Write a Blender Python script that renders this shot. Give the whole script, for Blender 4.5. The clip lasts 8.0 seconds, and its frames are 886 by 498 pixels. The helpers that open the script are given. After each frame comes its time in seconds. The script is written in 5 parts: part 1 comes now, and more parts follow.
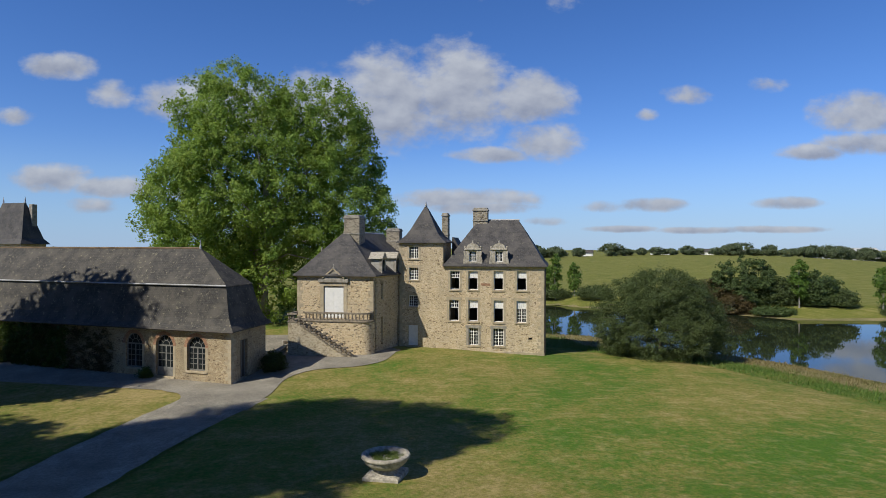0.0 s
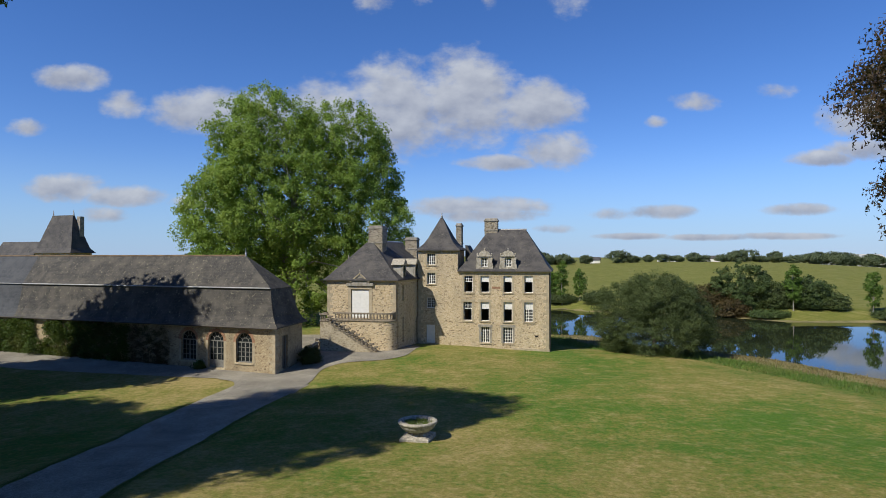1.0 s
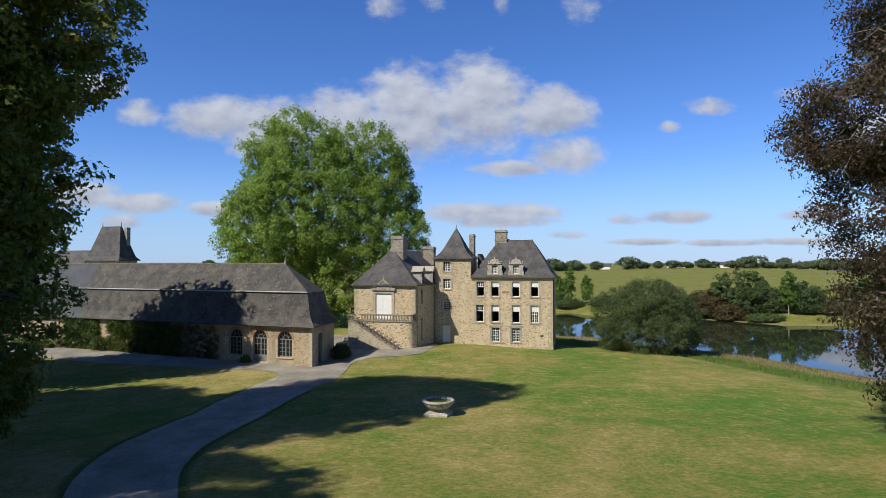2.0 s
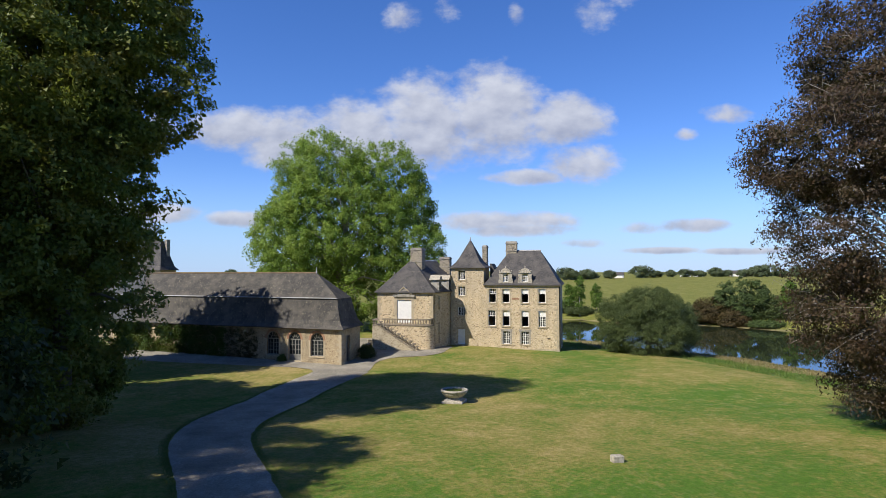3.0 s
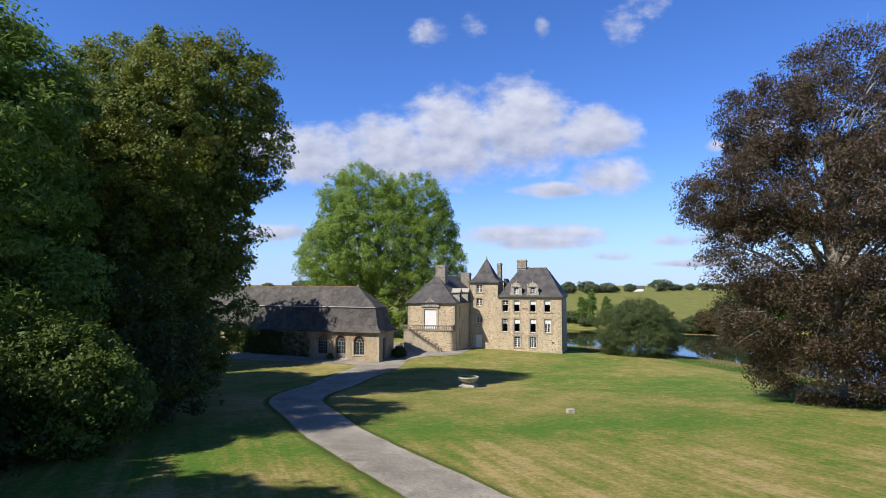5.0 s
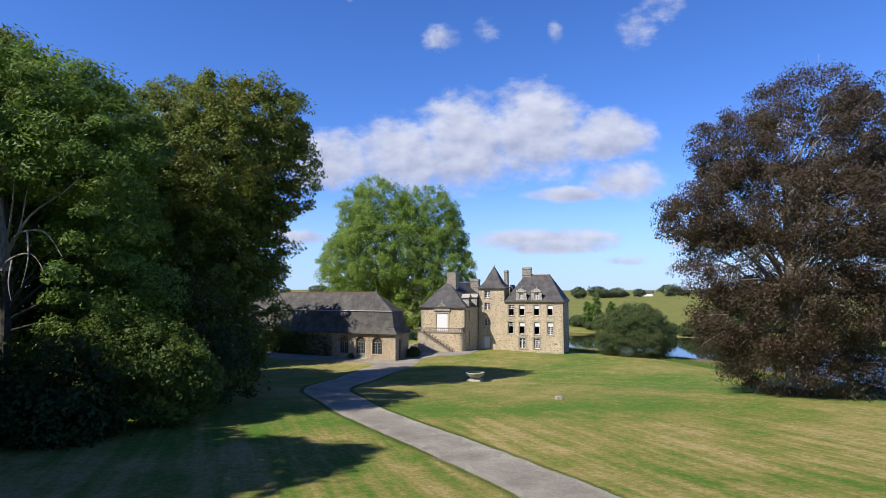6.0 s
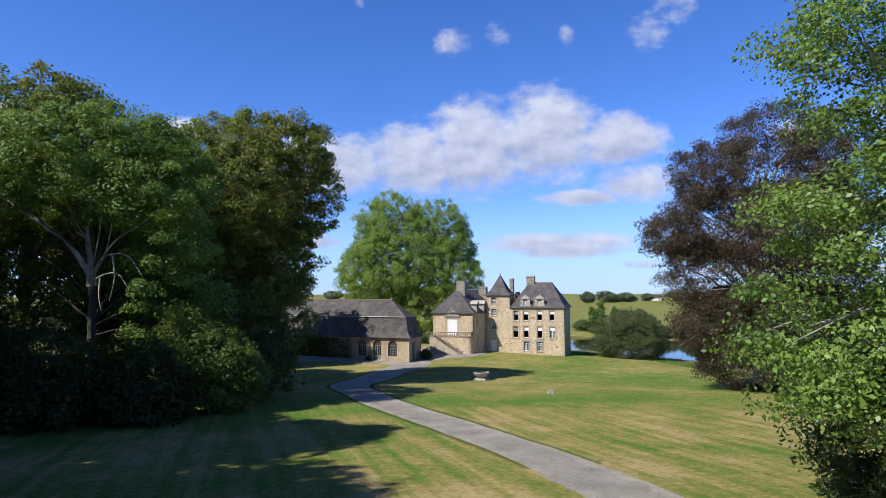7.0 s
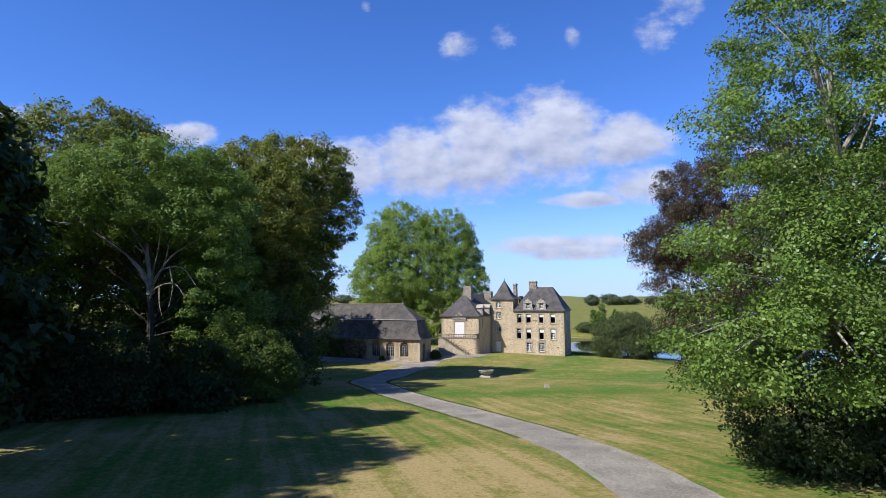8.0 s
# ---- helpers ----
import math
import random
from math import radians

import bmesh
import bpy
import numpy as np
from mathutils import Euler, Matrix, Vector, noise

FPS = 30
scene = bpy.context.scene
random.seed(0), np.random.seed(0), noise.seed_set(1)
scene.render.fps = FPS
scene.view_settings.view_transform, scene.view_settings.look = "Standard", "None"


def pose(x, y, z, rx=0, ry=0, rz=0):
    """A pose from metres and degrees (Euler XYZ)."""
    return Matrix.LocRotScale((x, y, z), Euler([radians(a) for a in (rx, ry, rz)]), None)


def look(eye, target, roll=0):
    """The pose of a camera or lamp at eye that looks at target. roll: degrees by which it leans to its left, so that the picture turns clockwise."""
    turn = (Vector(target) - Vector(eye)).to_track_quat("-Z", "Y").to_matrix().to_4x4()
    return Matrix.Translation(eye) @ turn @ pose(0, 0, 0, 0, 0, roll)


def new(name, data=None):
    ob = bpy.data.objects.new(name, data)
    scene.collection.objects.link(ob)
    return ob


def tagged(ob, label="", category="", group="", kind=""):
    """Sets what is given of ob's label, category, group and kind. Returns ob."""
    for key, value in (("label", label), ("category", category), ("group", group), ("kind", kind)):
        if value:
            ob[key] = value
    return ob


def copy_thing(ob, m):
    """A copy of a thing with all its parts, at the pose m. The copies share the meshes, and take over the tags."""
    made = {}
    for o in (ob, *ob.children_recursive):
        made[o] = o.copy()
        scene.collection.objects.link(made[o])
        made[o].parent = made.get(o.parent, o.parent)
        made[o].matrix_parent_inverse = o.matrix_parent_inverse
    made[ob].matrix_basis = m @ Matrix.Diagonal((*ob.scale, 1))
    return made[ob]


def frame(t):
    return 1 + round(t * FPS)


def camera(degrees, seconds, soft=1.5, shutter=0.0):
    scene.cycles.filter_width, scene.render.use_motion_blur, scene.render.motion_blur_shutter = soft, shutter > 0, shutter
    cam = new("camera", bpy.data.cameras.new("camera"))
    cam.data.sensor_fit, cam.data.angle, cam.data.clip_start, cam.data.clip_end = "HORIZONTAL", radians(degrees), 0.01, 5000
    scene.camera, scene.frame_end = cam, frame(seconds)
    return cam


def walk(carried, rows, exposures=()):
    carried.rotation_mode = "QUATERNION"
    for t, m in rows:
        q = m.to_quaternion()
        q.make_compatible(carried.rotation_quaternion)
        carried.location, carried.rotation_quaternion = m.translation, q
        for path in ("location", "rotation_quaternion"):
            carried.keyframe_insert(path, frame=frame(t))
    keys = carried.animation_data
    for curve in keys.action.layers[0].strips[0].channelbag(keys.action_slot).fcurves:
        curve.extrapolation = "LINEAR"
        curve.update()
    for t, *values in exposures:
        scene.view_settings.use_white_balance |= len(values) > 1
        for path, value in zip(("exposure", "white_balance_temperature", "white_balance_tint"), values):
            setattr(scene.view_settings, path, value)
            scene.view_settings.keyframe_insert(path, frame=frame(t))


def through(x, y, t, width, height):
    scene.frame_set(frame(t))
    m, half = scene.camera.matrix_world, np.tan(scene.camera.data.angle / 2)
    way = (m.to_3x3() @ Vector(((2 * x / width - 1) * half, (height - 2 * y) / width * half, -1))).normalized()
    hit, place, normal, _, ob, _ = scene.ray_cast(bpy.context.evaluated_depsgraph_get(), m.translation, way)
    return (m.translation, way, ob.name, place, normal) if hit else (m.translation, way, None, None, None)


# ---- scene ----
cam = camera(72.0, 8.0, 0.55)
PATH = [
    (0, (0.544, 0.228, 11.633), (0.597, 2.227, 11.624), 0.1),
    (0.5, (0.051, -3.443, 11.517), (0.092, -1.444, 11.521), 0.1),
    (1, (-0.385, -7.149, 11.538), (-0.36, -5.149, 11.555), -0.1),
    (1.5, (-0.735, -11.423, 11.717), (-0.729, -9.423, 11.742), -0.1),
    (3, (-0.63, -23.49, 11.855), (-0.697, -21.492, 11.921), -0.2),
    (3.5, (-0.238, -27.25, 11.822), (-0.329, -25.254, 11.9), -0.2),
    (4, (0.212, -31.371, 11.938), (0.099, -29.376, 12.026), -0.4),
    (4.5, (0.634, -35.546, 12.003), (0.501, -33.553, 12.102), -0.3),
    (6, (2.332, -49.102, 12.264), (2.134, -47.116, 12.389), -0.2),
    (6.5, (3.01, -53.814, 12.693), (2.794, -51.83, 12.823), -0.3),
    (7, (3.775, -58.457, 12.892), (3.538, -56.476, 13.031), -0.4),
    (7.5, (4.284, -63.029, 13.23), (4.034, -61.05, 13.373), -0.5),
    (8, (4.65, -67.259, 13.246), (4.391, -65.281, 13.395), -0.6),
]
walk(cam, [(t, look(eye, target, roll)) for t, eye, target, roll in PATH],
     [(0, -0.04, 6500, 6), (1.5, 0.14, 6500, 6.5), (3.5, 0.42, 6480, 10), (6.0, 0.50, 6250, 12), (8.0, 0.50, 6050, 13)])

# ---- sky, sun ----
SUN_EL, SUN_AZ = radians(44.5), radians(40)      # height; heading of the shadows, from +x towards +y
sun_way = Vector((math.cos(SUN_AZ) * math.cos(SUN_EL), math.sin(SUN_AZ) * math.cos(SUN_EL), -math.sin(SUN_EL)))
sun = new("sun", bpy.data.lights.new("sun", "SUN"))
sun.data.energy, sun.data.angle, sun.data.color = 4.6, radians(0.6), (1.0, 0.93, 0.82)
sun.matrix_world = look((0, 0, 60), Vector((0, 0, 60)) + sun_way)

# clouds: way across, way up, half width, half height
CLOUDS = [
    (-0.381, 0.236, 0.082, 0.036), (-0.291, 0.216, 0.084, 0.050), (-0.169, 0.223, 0.092, 0.062), (-0.065, 0.240, 0.098, 0.082), (0.052, 0.255, 0.092, 0.080),
    (0.168, 0.243, 0.073, 0.044), (0.196, 0.173, 0.050, 0.029), (0.106, 0.150, 0.056, 0.011), (0.062, 0.078, 0.125, 0.017), (0.087, 0.064, 0.091, 0.012),
    (0.197, 0.041, 0.036, 0.008), (0.298, 0.066, 0.044, 0.010), (-0.588, 0.289, 0.049, 0.019), (-0.669, 0.207, 0.036, 0.014),
    (-0.602, 0.110, 0.052, 0.020), (-0.507, 0.096, 0.057, 0.015), (-0.542, 0.065, 0.042, 0.014), (0.428, 0.250, 0.047, 0.015), (0.365, 0.218, 0.020, 0.010), (0.569, 0.270, 0.034, 0.014),
    (0.728, 0.225, 0.092, 0.033), (0.639, 0.157, 0.062, 0.014), (0.735, 0.172, 0.084, 0.019), (0.375, 0.069, 0.050, 0.010), (0.595, 0.073, 0.052, 0.009),
    (0.325, 0.029, 0.050, 0.005), (0.450, 0.027, 0.060, 0.005), (0.578, 0.029, 0.095, 0.006), (-0.102, 0.418, 0.040, 0.030), (-0.027, 0.434, 0.028, 0.032),
    (0.090, 0.420, 0.018, 0.024), (0.219, 0.425, 0.042, 0.038), (0.262, 0.466, 0.050, 0.040), (-0.262, 0.500, 0.015, 0.015), (-0.961, 0.304, 0.060, 0.050), (-0.512, 0.245, 0.042, 0.023), (-0.36, 0.085, 0.06, 0.012),
]


def build_world():
    world = bpy.data.worlds.new("sky")
    scene.world, world.use_nodes = world, True
    nt = world.node_tree
    nt.nodes.clear()

    def node(kind, **inputs):
        n = nt.nodes.new(kind)
        for key, v in inputs.items():
            n.inputs[int(key[1:])].default_value = v
        return n

    def math_node(op, a, b=None, c=None):
        n = nt.nodes.new("ShaderNodeMath")
        n.operation = op
        for i, v in enumerate((a, b, c)):
            if v is None:
                continue
            if isinstance(v, (int, float)):
                n.inputs[i].default_value = v
            else:
                nt.links.new(v, n.inputs[i])
        return n.outputs[0]

    sky = nt.nodes.new("ShaderNodeTexSky")
    sky.sky_type, sky.sun_disc = "NISHITA", False
    sky.sun_elevation = SUN_EL
    sky.sun_rotation = math.atan2(-sun_way.x, -sun_way.y)
    sky.air_density, sky.dust_density, sky.ozone_density = 0.9, 0.0, 3.0
    coord = nt.nodes.new("ShaderNodeTexCoord")
    sep = nt.nodes.new("ShaderNodeSeparateXYZ")
    nt.links.new(coord.outputs["Generated"], sep.inputs[0])
    x, y, z = sep.outputs
    ahead = math_node("MAXIMUM", y, 0.05)
    px, pz = math_node("DIVIDE", x, ahead), math_node("DIVIDE", z, ahead)
    plane = nt.nodes.new("ShaderNodeCombineXYZ")
    nt.links.new(px, plane.inputs[0])
    nt.links.new(pz, plane.inputs[1])
    stretch = nt.nodes.new("ShaderNodeVectorMath")
    stretch.operation = "MULTIPLY"
    stretch.inputs[1].default_value = (1.0, 1.45, 1.0)
    nt.links.new(plane.outputs[0], stretch.inputs[0])

    sunward = nt.nodes.new("ShaderNodeVectorMath")
    sunward.inputs[1].default_value = (-0.012, 0.020, 0.0)
    nt.links.new(stretch.outputs[0], sunward.inputs[0])

    def noise_at(where, scale, detail, rough):
        n = nt.nodes.new("ShaderNodeTexNoise")
        n.inputs["Scale"].default_value, n.inputs["Detail"].default_value, n.inputs["Roughness"].default_value = scale, detail, rough
        nt.links.new(where.outputs[0], n.inputs["Vector"])
        return n.outputs["Fac"]

    puffs, fine, beyond = noise_at(stretch, 13.0, 5.0, 0.52), noise_at(stretch, 40.0, 5.0, 0.6), noise_at(sunward, 13.0, 5.0, 0.52)
    total, under = None, None
    for cx, cz, a, b in CLOUDS:
        peak = 1.0 if a > 0.048 and cz < 0.4 else 0.6 if cz < 0.4 else 0.40
        dx = math_node("DIVIDE", math_node("SUBTRACT", px, cx), a * (1.12 if a > 0.06 else 1.35))
        dz = math_node("DIVIDE", math_node("SUBTRACT", pz, cz), b * (1.15 if a > 0.06 else 1.35))
        blob = math_node("SUBTRACT", math_node("SUBTRACT", peak, math_node("MULTIPLY", dx, dx)), math_node("MULTIPLY", dz, dz))
        blob = math_node("MAXIMUM", blob, -1.0)
        lit = math_node("MULTIPLY", dz, math_node("MAXIMUM", blob, 0.0))
        total = blob if total is None else math_node("MAXIMUM", total, blob)
        under = lit if under is None else math_node("ADD", under, lit)
    rough = math_node("ADD", math_node("MULTIPLY", math_node("SUBTRACT", puffs, 0.5), 1.35), math_node("MULTIPLY", math_node("SUBTRACT", fine, 0.5), 1.0))
    dense = math_node("ADD", total, rough)
    cover = nt.nodes.new("ShaderNodeMapRange")
    cover.interpolation_type = "SMOOTHSTEP"
    cover.inputs["From Min"].default_value, cover.inputs["From Max"].default_value = -0.1, 0.85
    nt.links.new(dense, cover.inputs["Value"])
    front = nt.nodes.new("ShaderNodeMapRange")
    front.inputs["From Min"].default_value, front.inputs["From Max"].default_value = 0.15, 0.3
    nt.links.new(y, front.inputs["Value"])
    alpha = math_node("MULTIPLY", math_node("MULTIPLY", cover.outputs[0], front.outputs[0]), 0.94)
    tone = nt.nodes.new("ShaderNodeMapRange")
    tone.inputs["From Min"].default_value, tone.inputs["From Max"].default_value = -0.75, 0.85
    nt.links.new(math_node("ADD", math_node("MULTIPLY", under, 0.9), math_node("MULTIPLY", math_node("SUBTRACT", puffs, beyond), 3.2)), tone.inputs["Value"])
    shade = nt.nodes.new("ShaderNodeMix")
    shade.data_type = "RGBA"
    shade.inputs["A"].default_value, shade.inputs["B"].default_value = (2.9, 3.15, 4.1, 1), (5.1, 5.3, 6.0, 1)
    nt.links.new(tone.outputs[0], shade.inputs["Factor"])
    mix = nt.nodes.new("ShaderNodeMix")
    mix.data_type = "RGBA"
    nt.links.new(alpha, mix.inputs["Factor"])
    hue = nt.nodes.new("ShaderNodeHueSaturation")
    hue.inputs["Saturation"].default_value = 1.12
    tint = nt.nodes.new("ShaderNodeMix")
    tint.data_type, tint.blend_type = "RGBA", "MULTIPLY"
    tint.inputs["Factor"].default_value = 1.0
    tint.inputs["B"].default_value = (0.85, 0.91, 1.23, 1)
    nt.links.new(sky.outputs[0], tint.inputs["A"])
    zenith = nt.nodes.new("ShaderNodeMapRange")
    zenith.interpolation_type = "SMOOTHSTEP"
    zenith.inputs["From Min"].default_value, zenith.inputs["From Max"].default_value = 0.40, 0.90
    zenith.inputs["To Min"].default_value, zenith.inputs["To Max"].default_value = 1.0, 0.42
    nt.links.new(z, zenith.inputs["Value"])
    nt.links.new(zenith.outputs[0], hue.inputs["Value"])
    nt.links.new(tint.outputs["Result"], hue.inputs["Color"])
    low = nt.nodes.new("ShaderNodeMapRange")
    low.interpolation_type = "SMOOTHSTEP"
    low.inputs["From Min"].default_value, low.inputs["From Max"].default_value = -0.02, 0.17
    low.inputs["To Min"].default_value, low.inputs["To Max"].default_value = 1.0, 0.0
    nt.links.new(z, low.inputs["Value"])
    haze = nt.nodes.new("ShaderNodeMix")
    haze.data_type = "RGBA"
    haze.inputs["B"].default_value = (2.5, 4.2, 6.9, 1)
    nt.links.new(math_node("MULTIPLY", low.outputs[0], 0.75), haze.inputs["Factor"])
    nt.links.new(hue.outputs[0], haze.inputs["A"])
    nt.links.new(haze.outputs["Result"], mix.inputs["A"])
    nt.links.new(shade.outputs["Result"], mix.inputs["B"])
    back = nt.nodes.new("ShaderNodeBackground")
    back.inputs["Strength"].default_value = 0.105
    nt.links.new(mix.outputs["Result"], back.inputs["Color"])
    out = nt.nodes.new("ShaderNodeOutputWorld")
    nt.links.new(back.outputs[0], out.inputs[0])


build_world()


# ---- materials ----
def material(name):
    m = bpy.data.materials.new(name)
    m.use_nodes = True
    nt = m.node_tree
    return m, nt, nt.nodes["Principled BSDF"]


def coords(nt, scale=(1, 1, 1), which="Object"):
    c, v = nt.nodes.new("ShaderNodeTexCoord"), nt.nodes.new("ShaderNodeVectorMath")
    v.operation = "MULTIPLY"
    v.inputs[1].default_value = scale
    nt.links.new(c.outputs[which], v.inputs[0])
    return v.outputs[0]


def noise_tex(nt, vec, scale, detail=4.0, rough=0.55):
    n = nt.nodes.new("ShaderNodeTexNoise")
    n.inputs["Scale"].default_value, n.inputs["Detail"].default_value, n.inputs["Roughness"].default_value = scale, detail, rough
    nt.links.new(vec, n.inputs["Vector"])
    return n.outputs["Fac"]


def ramp(nt, fac, stops):
    r = nt.nodes.new("ShaderNodeValToRGB")
    els = r.color_ramp.elements
    while len(els) < len(stops):
        els.new(0.5)
    for e, (p, c) in zip(els, stops):
        e.position, e.color = p, (*c, 1)
    nt.links.new(fac, r.inputs[0])
    return r.outputs[0]


def blend(nt, fac, a, b, how="MIX"):
    n = nt.nodes.new("ShaderNodeMix")
    n.data_type, n.blend_type = "RGBA", how
    for key, v in (("Factor", fac), ("A", a), ("B", b)):
        if isinstance(v, (int, float)):
            n.inputs[key].default_value = v
        elif isinstance(v, tuple):
            n.inputs[key].default_value = (*v, 1)
        else:
            nt.links.new(v, n.inputs[key])
    return n.outputs["Result"]


def ranged(nt, v, a, b, c=0.0, d=1.0):
    n = nt.nodes.new("ShaderNodeMapRange")
    n.inputs["From Min"].default_value, n.inputs["From Max"].default_value = a, b
    n.inputs["To Min"].default_value, n.inputs["To Max"].default_value = c, d
    nt.links.new(v, n.inputs["Value"])
    return n.outputs[0]


def bumped(nt, bsdf, height, strength, distance):
    b = nt.nodes.new("ShaderNodeBump")
    b.inputs["Strength"].default_value, b.inputs["Distance"].default_value = strength, distance
    nt.links.new(height, b.inputs["Height"])
    nt.links.new(b.outputs[0], bsdf.inputs["Normal"])


def plain(name, color, rough=0.7, metal=0.0, vary=0.25, scale=3.0):
    m, nt, p = material(name)
    v = coords(nt)
    n = noise_tex(nt, v, scale, 5.0)
    nt.links.new(ramp(nt, n, [(0.3, tuple(c * (1 - vary) for c in color)), (0.7, tuple(min(1, c * (1 + vary * 0.6)) for c in color))]), p.inputs["Base Color"])
    p.inputs["Roughness"].default_value, p.inputs["Metallic"].default_value = rough, metal
    bumped(nt, p, noise_tex(nt, v, scale * 8, 3.0), 0.25, 0.01)
    return m


def masonry(name, stones, mortar, size, joint, stains):
    """Rubble wall: stones in a bed of mortar, with stains over them."""
    m, nt, p = material(name)
    v = coords(nt, (1.0, 1.0, 1.9))
    warp = nt.nodes.new("ShaderNodeTexNoise")
    warp.inputs["Scale"].default_value = 2.5
    nt.links.new(v, warp.inputs["Vector"])
    wv = nt.nodes.new("ShaderNodeMix")
    wv.data_type, wv.blend_type = "RGBA", "LINEAR_LIGHT"
    wv.inputs["Factor"].default_value = 0.12
    nt.links.new(v, wv.inputs["A"])
    nt.links.new(warp.outputs["Color"], wv.inputs["B"])
    cell, edge = nt.nodes.new("ShaderNodeTexVoronoi"), nt.nodes.new("ShaderNodeTexVoronoi")
    edge.feature = "DISTANCE_TO_EDGE"
    for n in (cell, edge):
        n.inputs["Scale"].default_value = 1 / size
        nt.links.new(wv.outputs["Result"], n.inputs["Vector"])
    sep = nt.nodes.new("ShaderNodeSeparateColor")
    nt.links.new(cell.outputs["Color"], sep.inputs[0])
    tone = ramp(nt, sep.outputs[0], stones)
    grain = noise_tex(nt, v, 14.0, 6.0)
    tone = blend(nt, 0.45, tone, ramp(nt, grain, [(0.25, (0.35, 0.33, 0.3)), (0.75, (1, 1, 1))]), "MULTIPLY")
    gap = ranged(nt, edge.outputs["Distance"], joint * 0.4, joint, 1.0, 0.0)
    body = blend(nt, gap, tone, mortar)
    big = noise_tex(nt, coords(nt, (1, 1, 0.45)), 0.55, 6.0, 0.6)
    body = blend(nt, ranged(nt, big, 0.42, 0.72, 0.0, stains), body, (0.17, 0.15, 0.115))
    nt.links.new(body, p.inputs["Base Color"])
    p.inputs["Roughness"].default_value = 0.93
    bumped(nt, p, blend(nt, 0.3, ranged(nt, edge.outputs["Distance"], 0, joint * 2), grain), 0.7, 0.05)
    return m


WALL_STONE = masonry("pale_rubble_stone", [(0.0, (0.24, 0.17, 0.10)), (0.10, (0.40, 0.30, 0.175)), (0.3, (0.66, 0.52, 0.335)), (0.8, (0.62, 0.48, 0.29)), (1.0, (0.76, 0.64, 0.46))], (0.74, 0.62, 0.44), 0.23, 0.075, 0.34)
WING_STONE = masonry("dark_flecked_rubble_stone", [(0.0, (0.12, 0.08, 0.045)), (0.13, (0.22, 0.15, 0.08)), (0.26, (0.60, 0.45, 0.26)), (0.8, (0.68, 0.525, 0.325)), (1.0, (0.75, 0.63, 0.42))], (0.74, 0.62, 0.43), 0.21, 0.085, 0.22)
ORANGERY_STONE = masonry("orangery_rubble_stone", [(0.0, (0.20, 0.14, 0.085)), (0.3, (0.46, 0.35, 0.21)), (0.8, (0.42, 0.32, 0.20)), (1.0, (0.56, 0.46, 0.31))], (0.56, 0.46, 0.30), 0.22, 0.07, 0.5)
CUT_STONE = plain("cut_granite", (0.44, 0.365, 0.25), 0.9, 0, 0.3, 2.0)
BALUSTRADE_STONE = plain("brown_weathered_stone", (0.25, 0.21, 0.155), 0.93, 0, 0.45, 3.0)
GREY_RUBBLE = masonry("grey_rubble_stone", [(0.0, (0.14, 0.12, 0.09)), (0.4, (0.33, 0.28, 0.21)), (1.0, (0.46, 0.41, 0.32))], (0.40, 0.35, 0.27), 0.24, 0.07, 0.5)
STAIR_STONE = masonry("pale_stair_stone", [(0.0, (0.30, 0.24, 0.16)), (0.4, (0.50, 0.42, 0.29)), (1.0, (0.62, 0.54, 0.40))], (0.58, 0.50, 0.36), 0.26, 0.06, 0.3)
LICHEN_STONE = plain("lichened_stone", (0.42, 0.38, 0.31), 0.95, 0, 0.5, 5.0)
GREY_STONE = plain("weathered_grey_stone", (0.33, 0.30, 0.25), 0.92, 0, 0.45, 3.0)
RIDGE_TILE = plain("lichened_ridge_tile", (0.17, 0.115, 0.07), 0.9, 0, 0.5, 1.2)
BRICK = plain("old_red_brick", (0.34, 0.19, 0.115), 0.9, 0, 0.4, 6.0)
WHITE_PAINT = plain("white_paint", (0.80, 0.79, 0.76), 0.55, 0, 0.08, 4.0)
WORN_PAINT = plain("worn_dark_grey_paint", (0.20, 0.195, 0.18), 0.7, 0, 0.3, 4.0)
GREY_PAINT = plain("grey_paint", (0.50, 0.50, 0.48), 0.6, 0, 0.12, 4.0)
CHEEK = plain("grey_lime_plaster", (0.36, 0.34, 0.30), 0.9, 0, 0.3, 2.5)
DARK_WOOD = plain("dark_wood", (0.06, 0.05, 0.042), 0.6, 0, 0.3, 5.0)
LEAD = plain("lead_flashing", (0.42, 0.42, 0.43), 0.55, 0.3, 0.25, 3.0)
# rooms behind the openings: their dimness is put into this dark tone
ROOM = plain("dim_room_surface", (0.10, 0.095, 0.09), 0.9, 0, 0.2, 1.0)


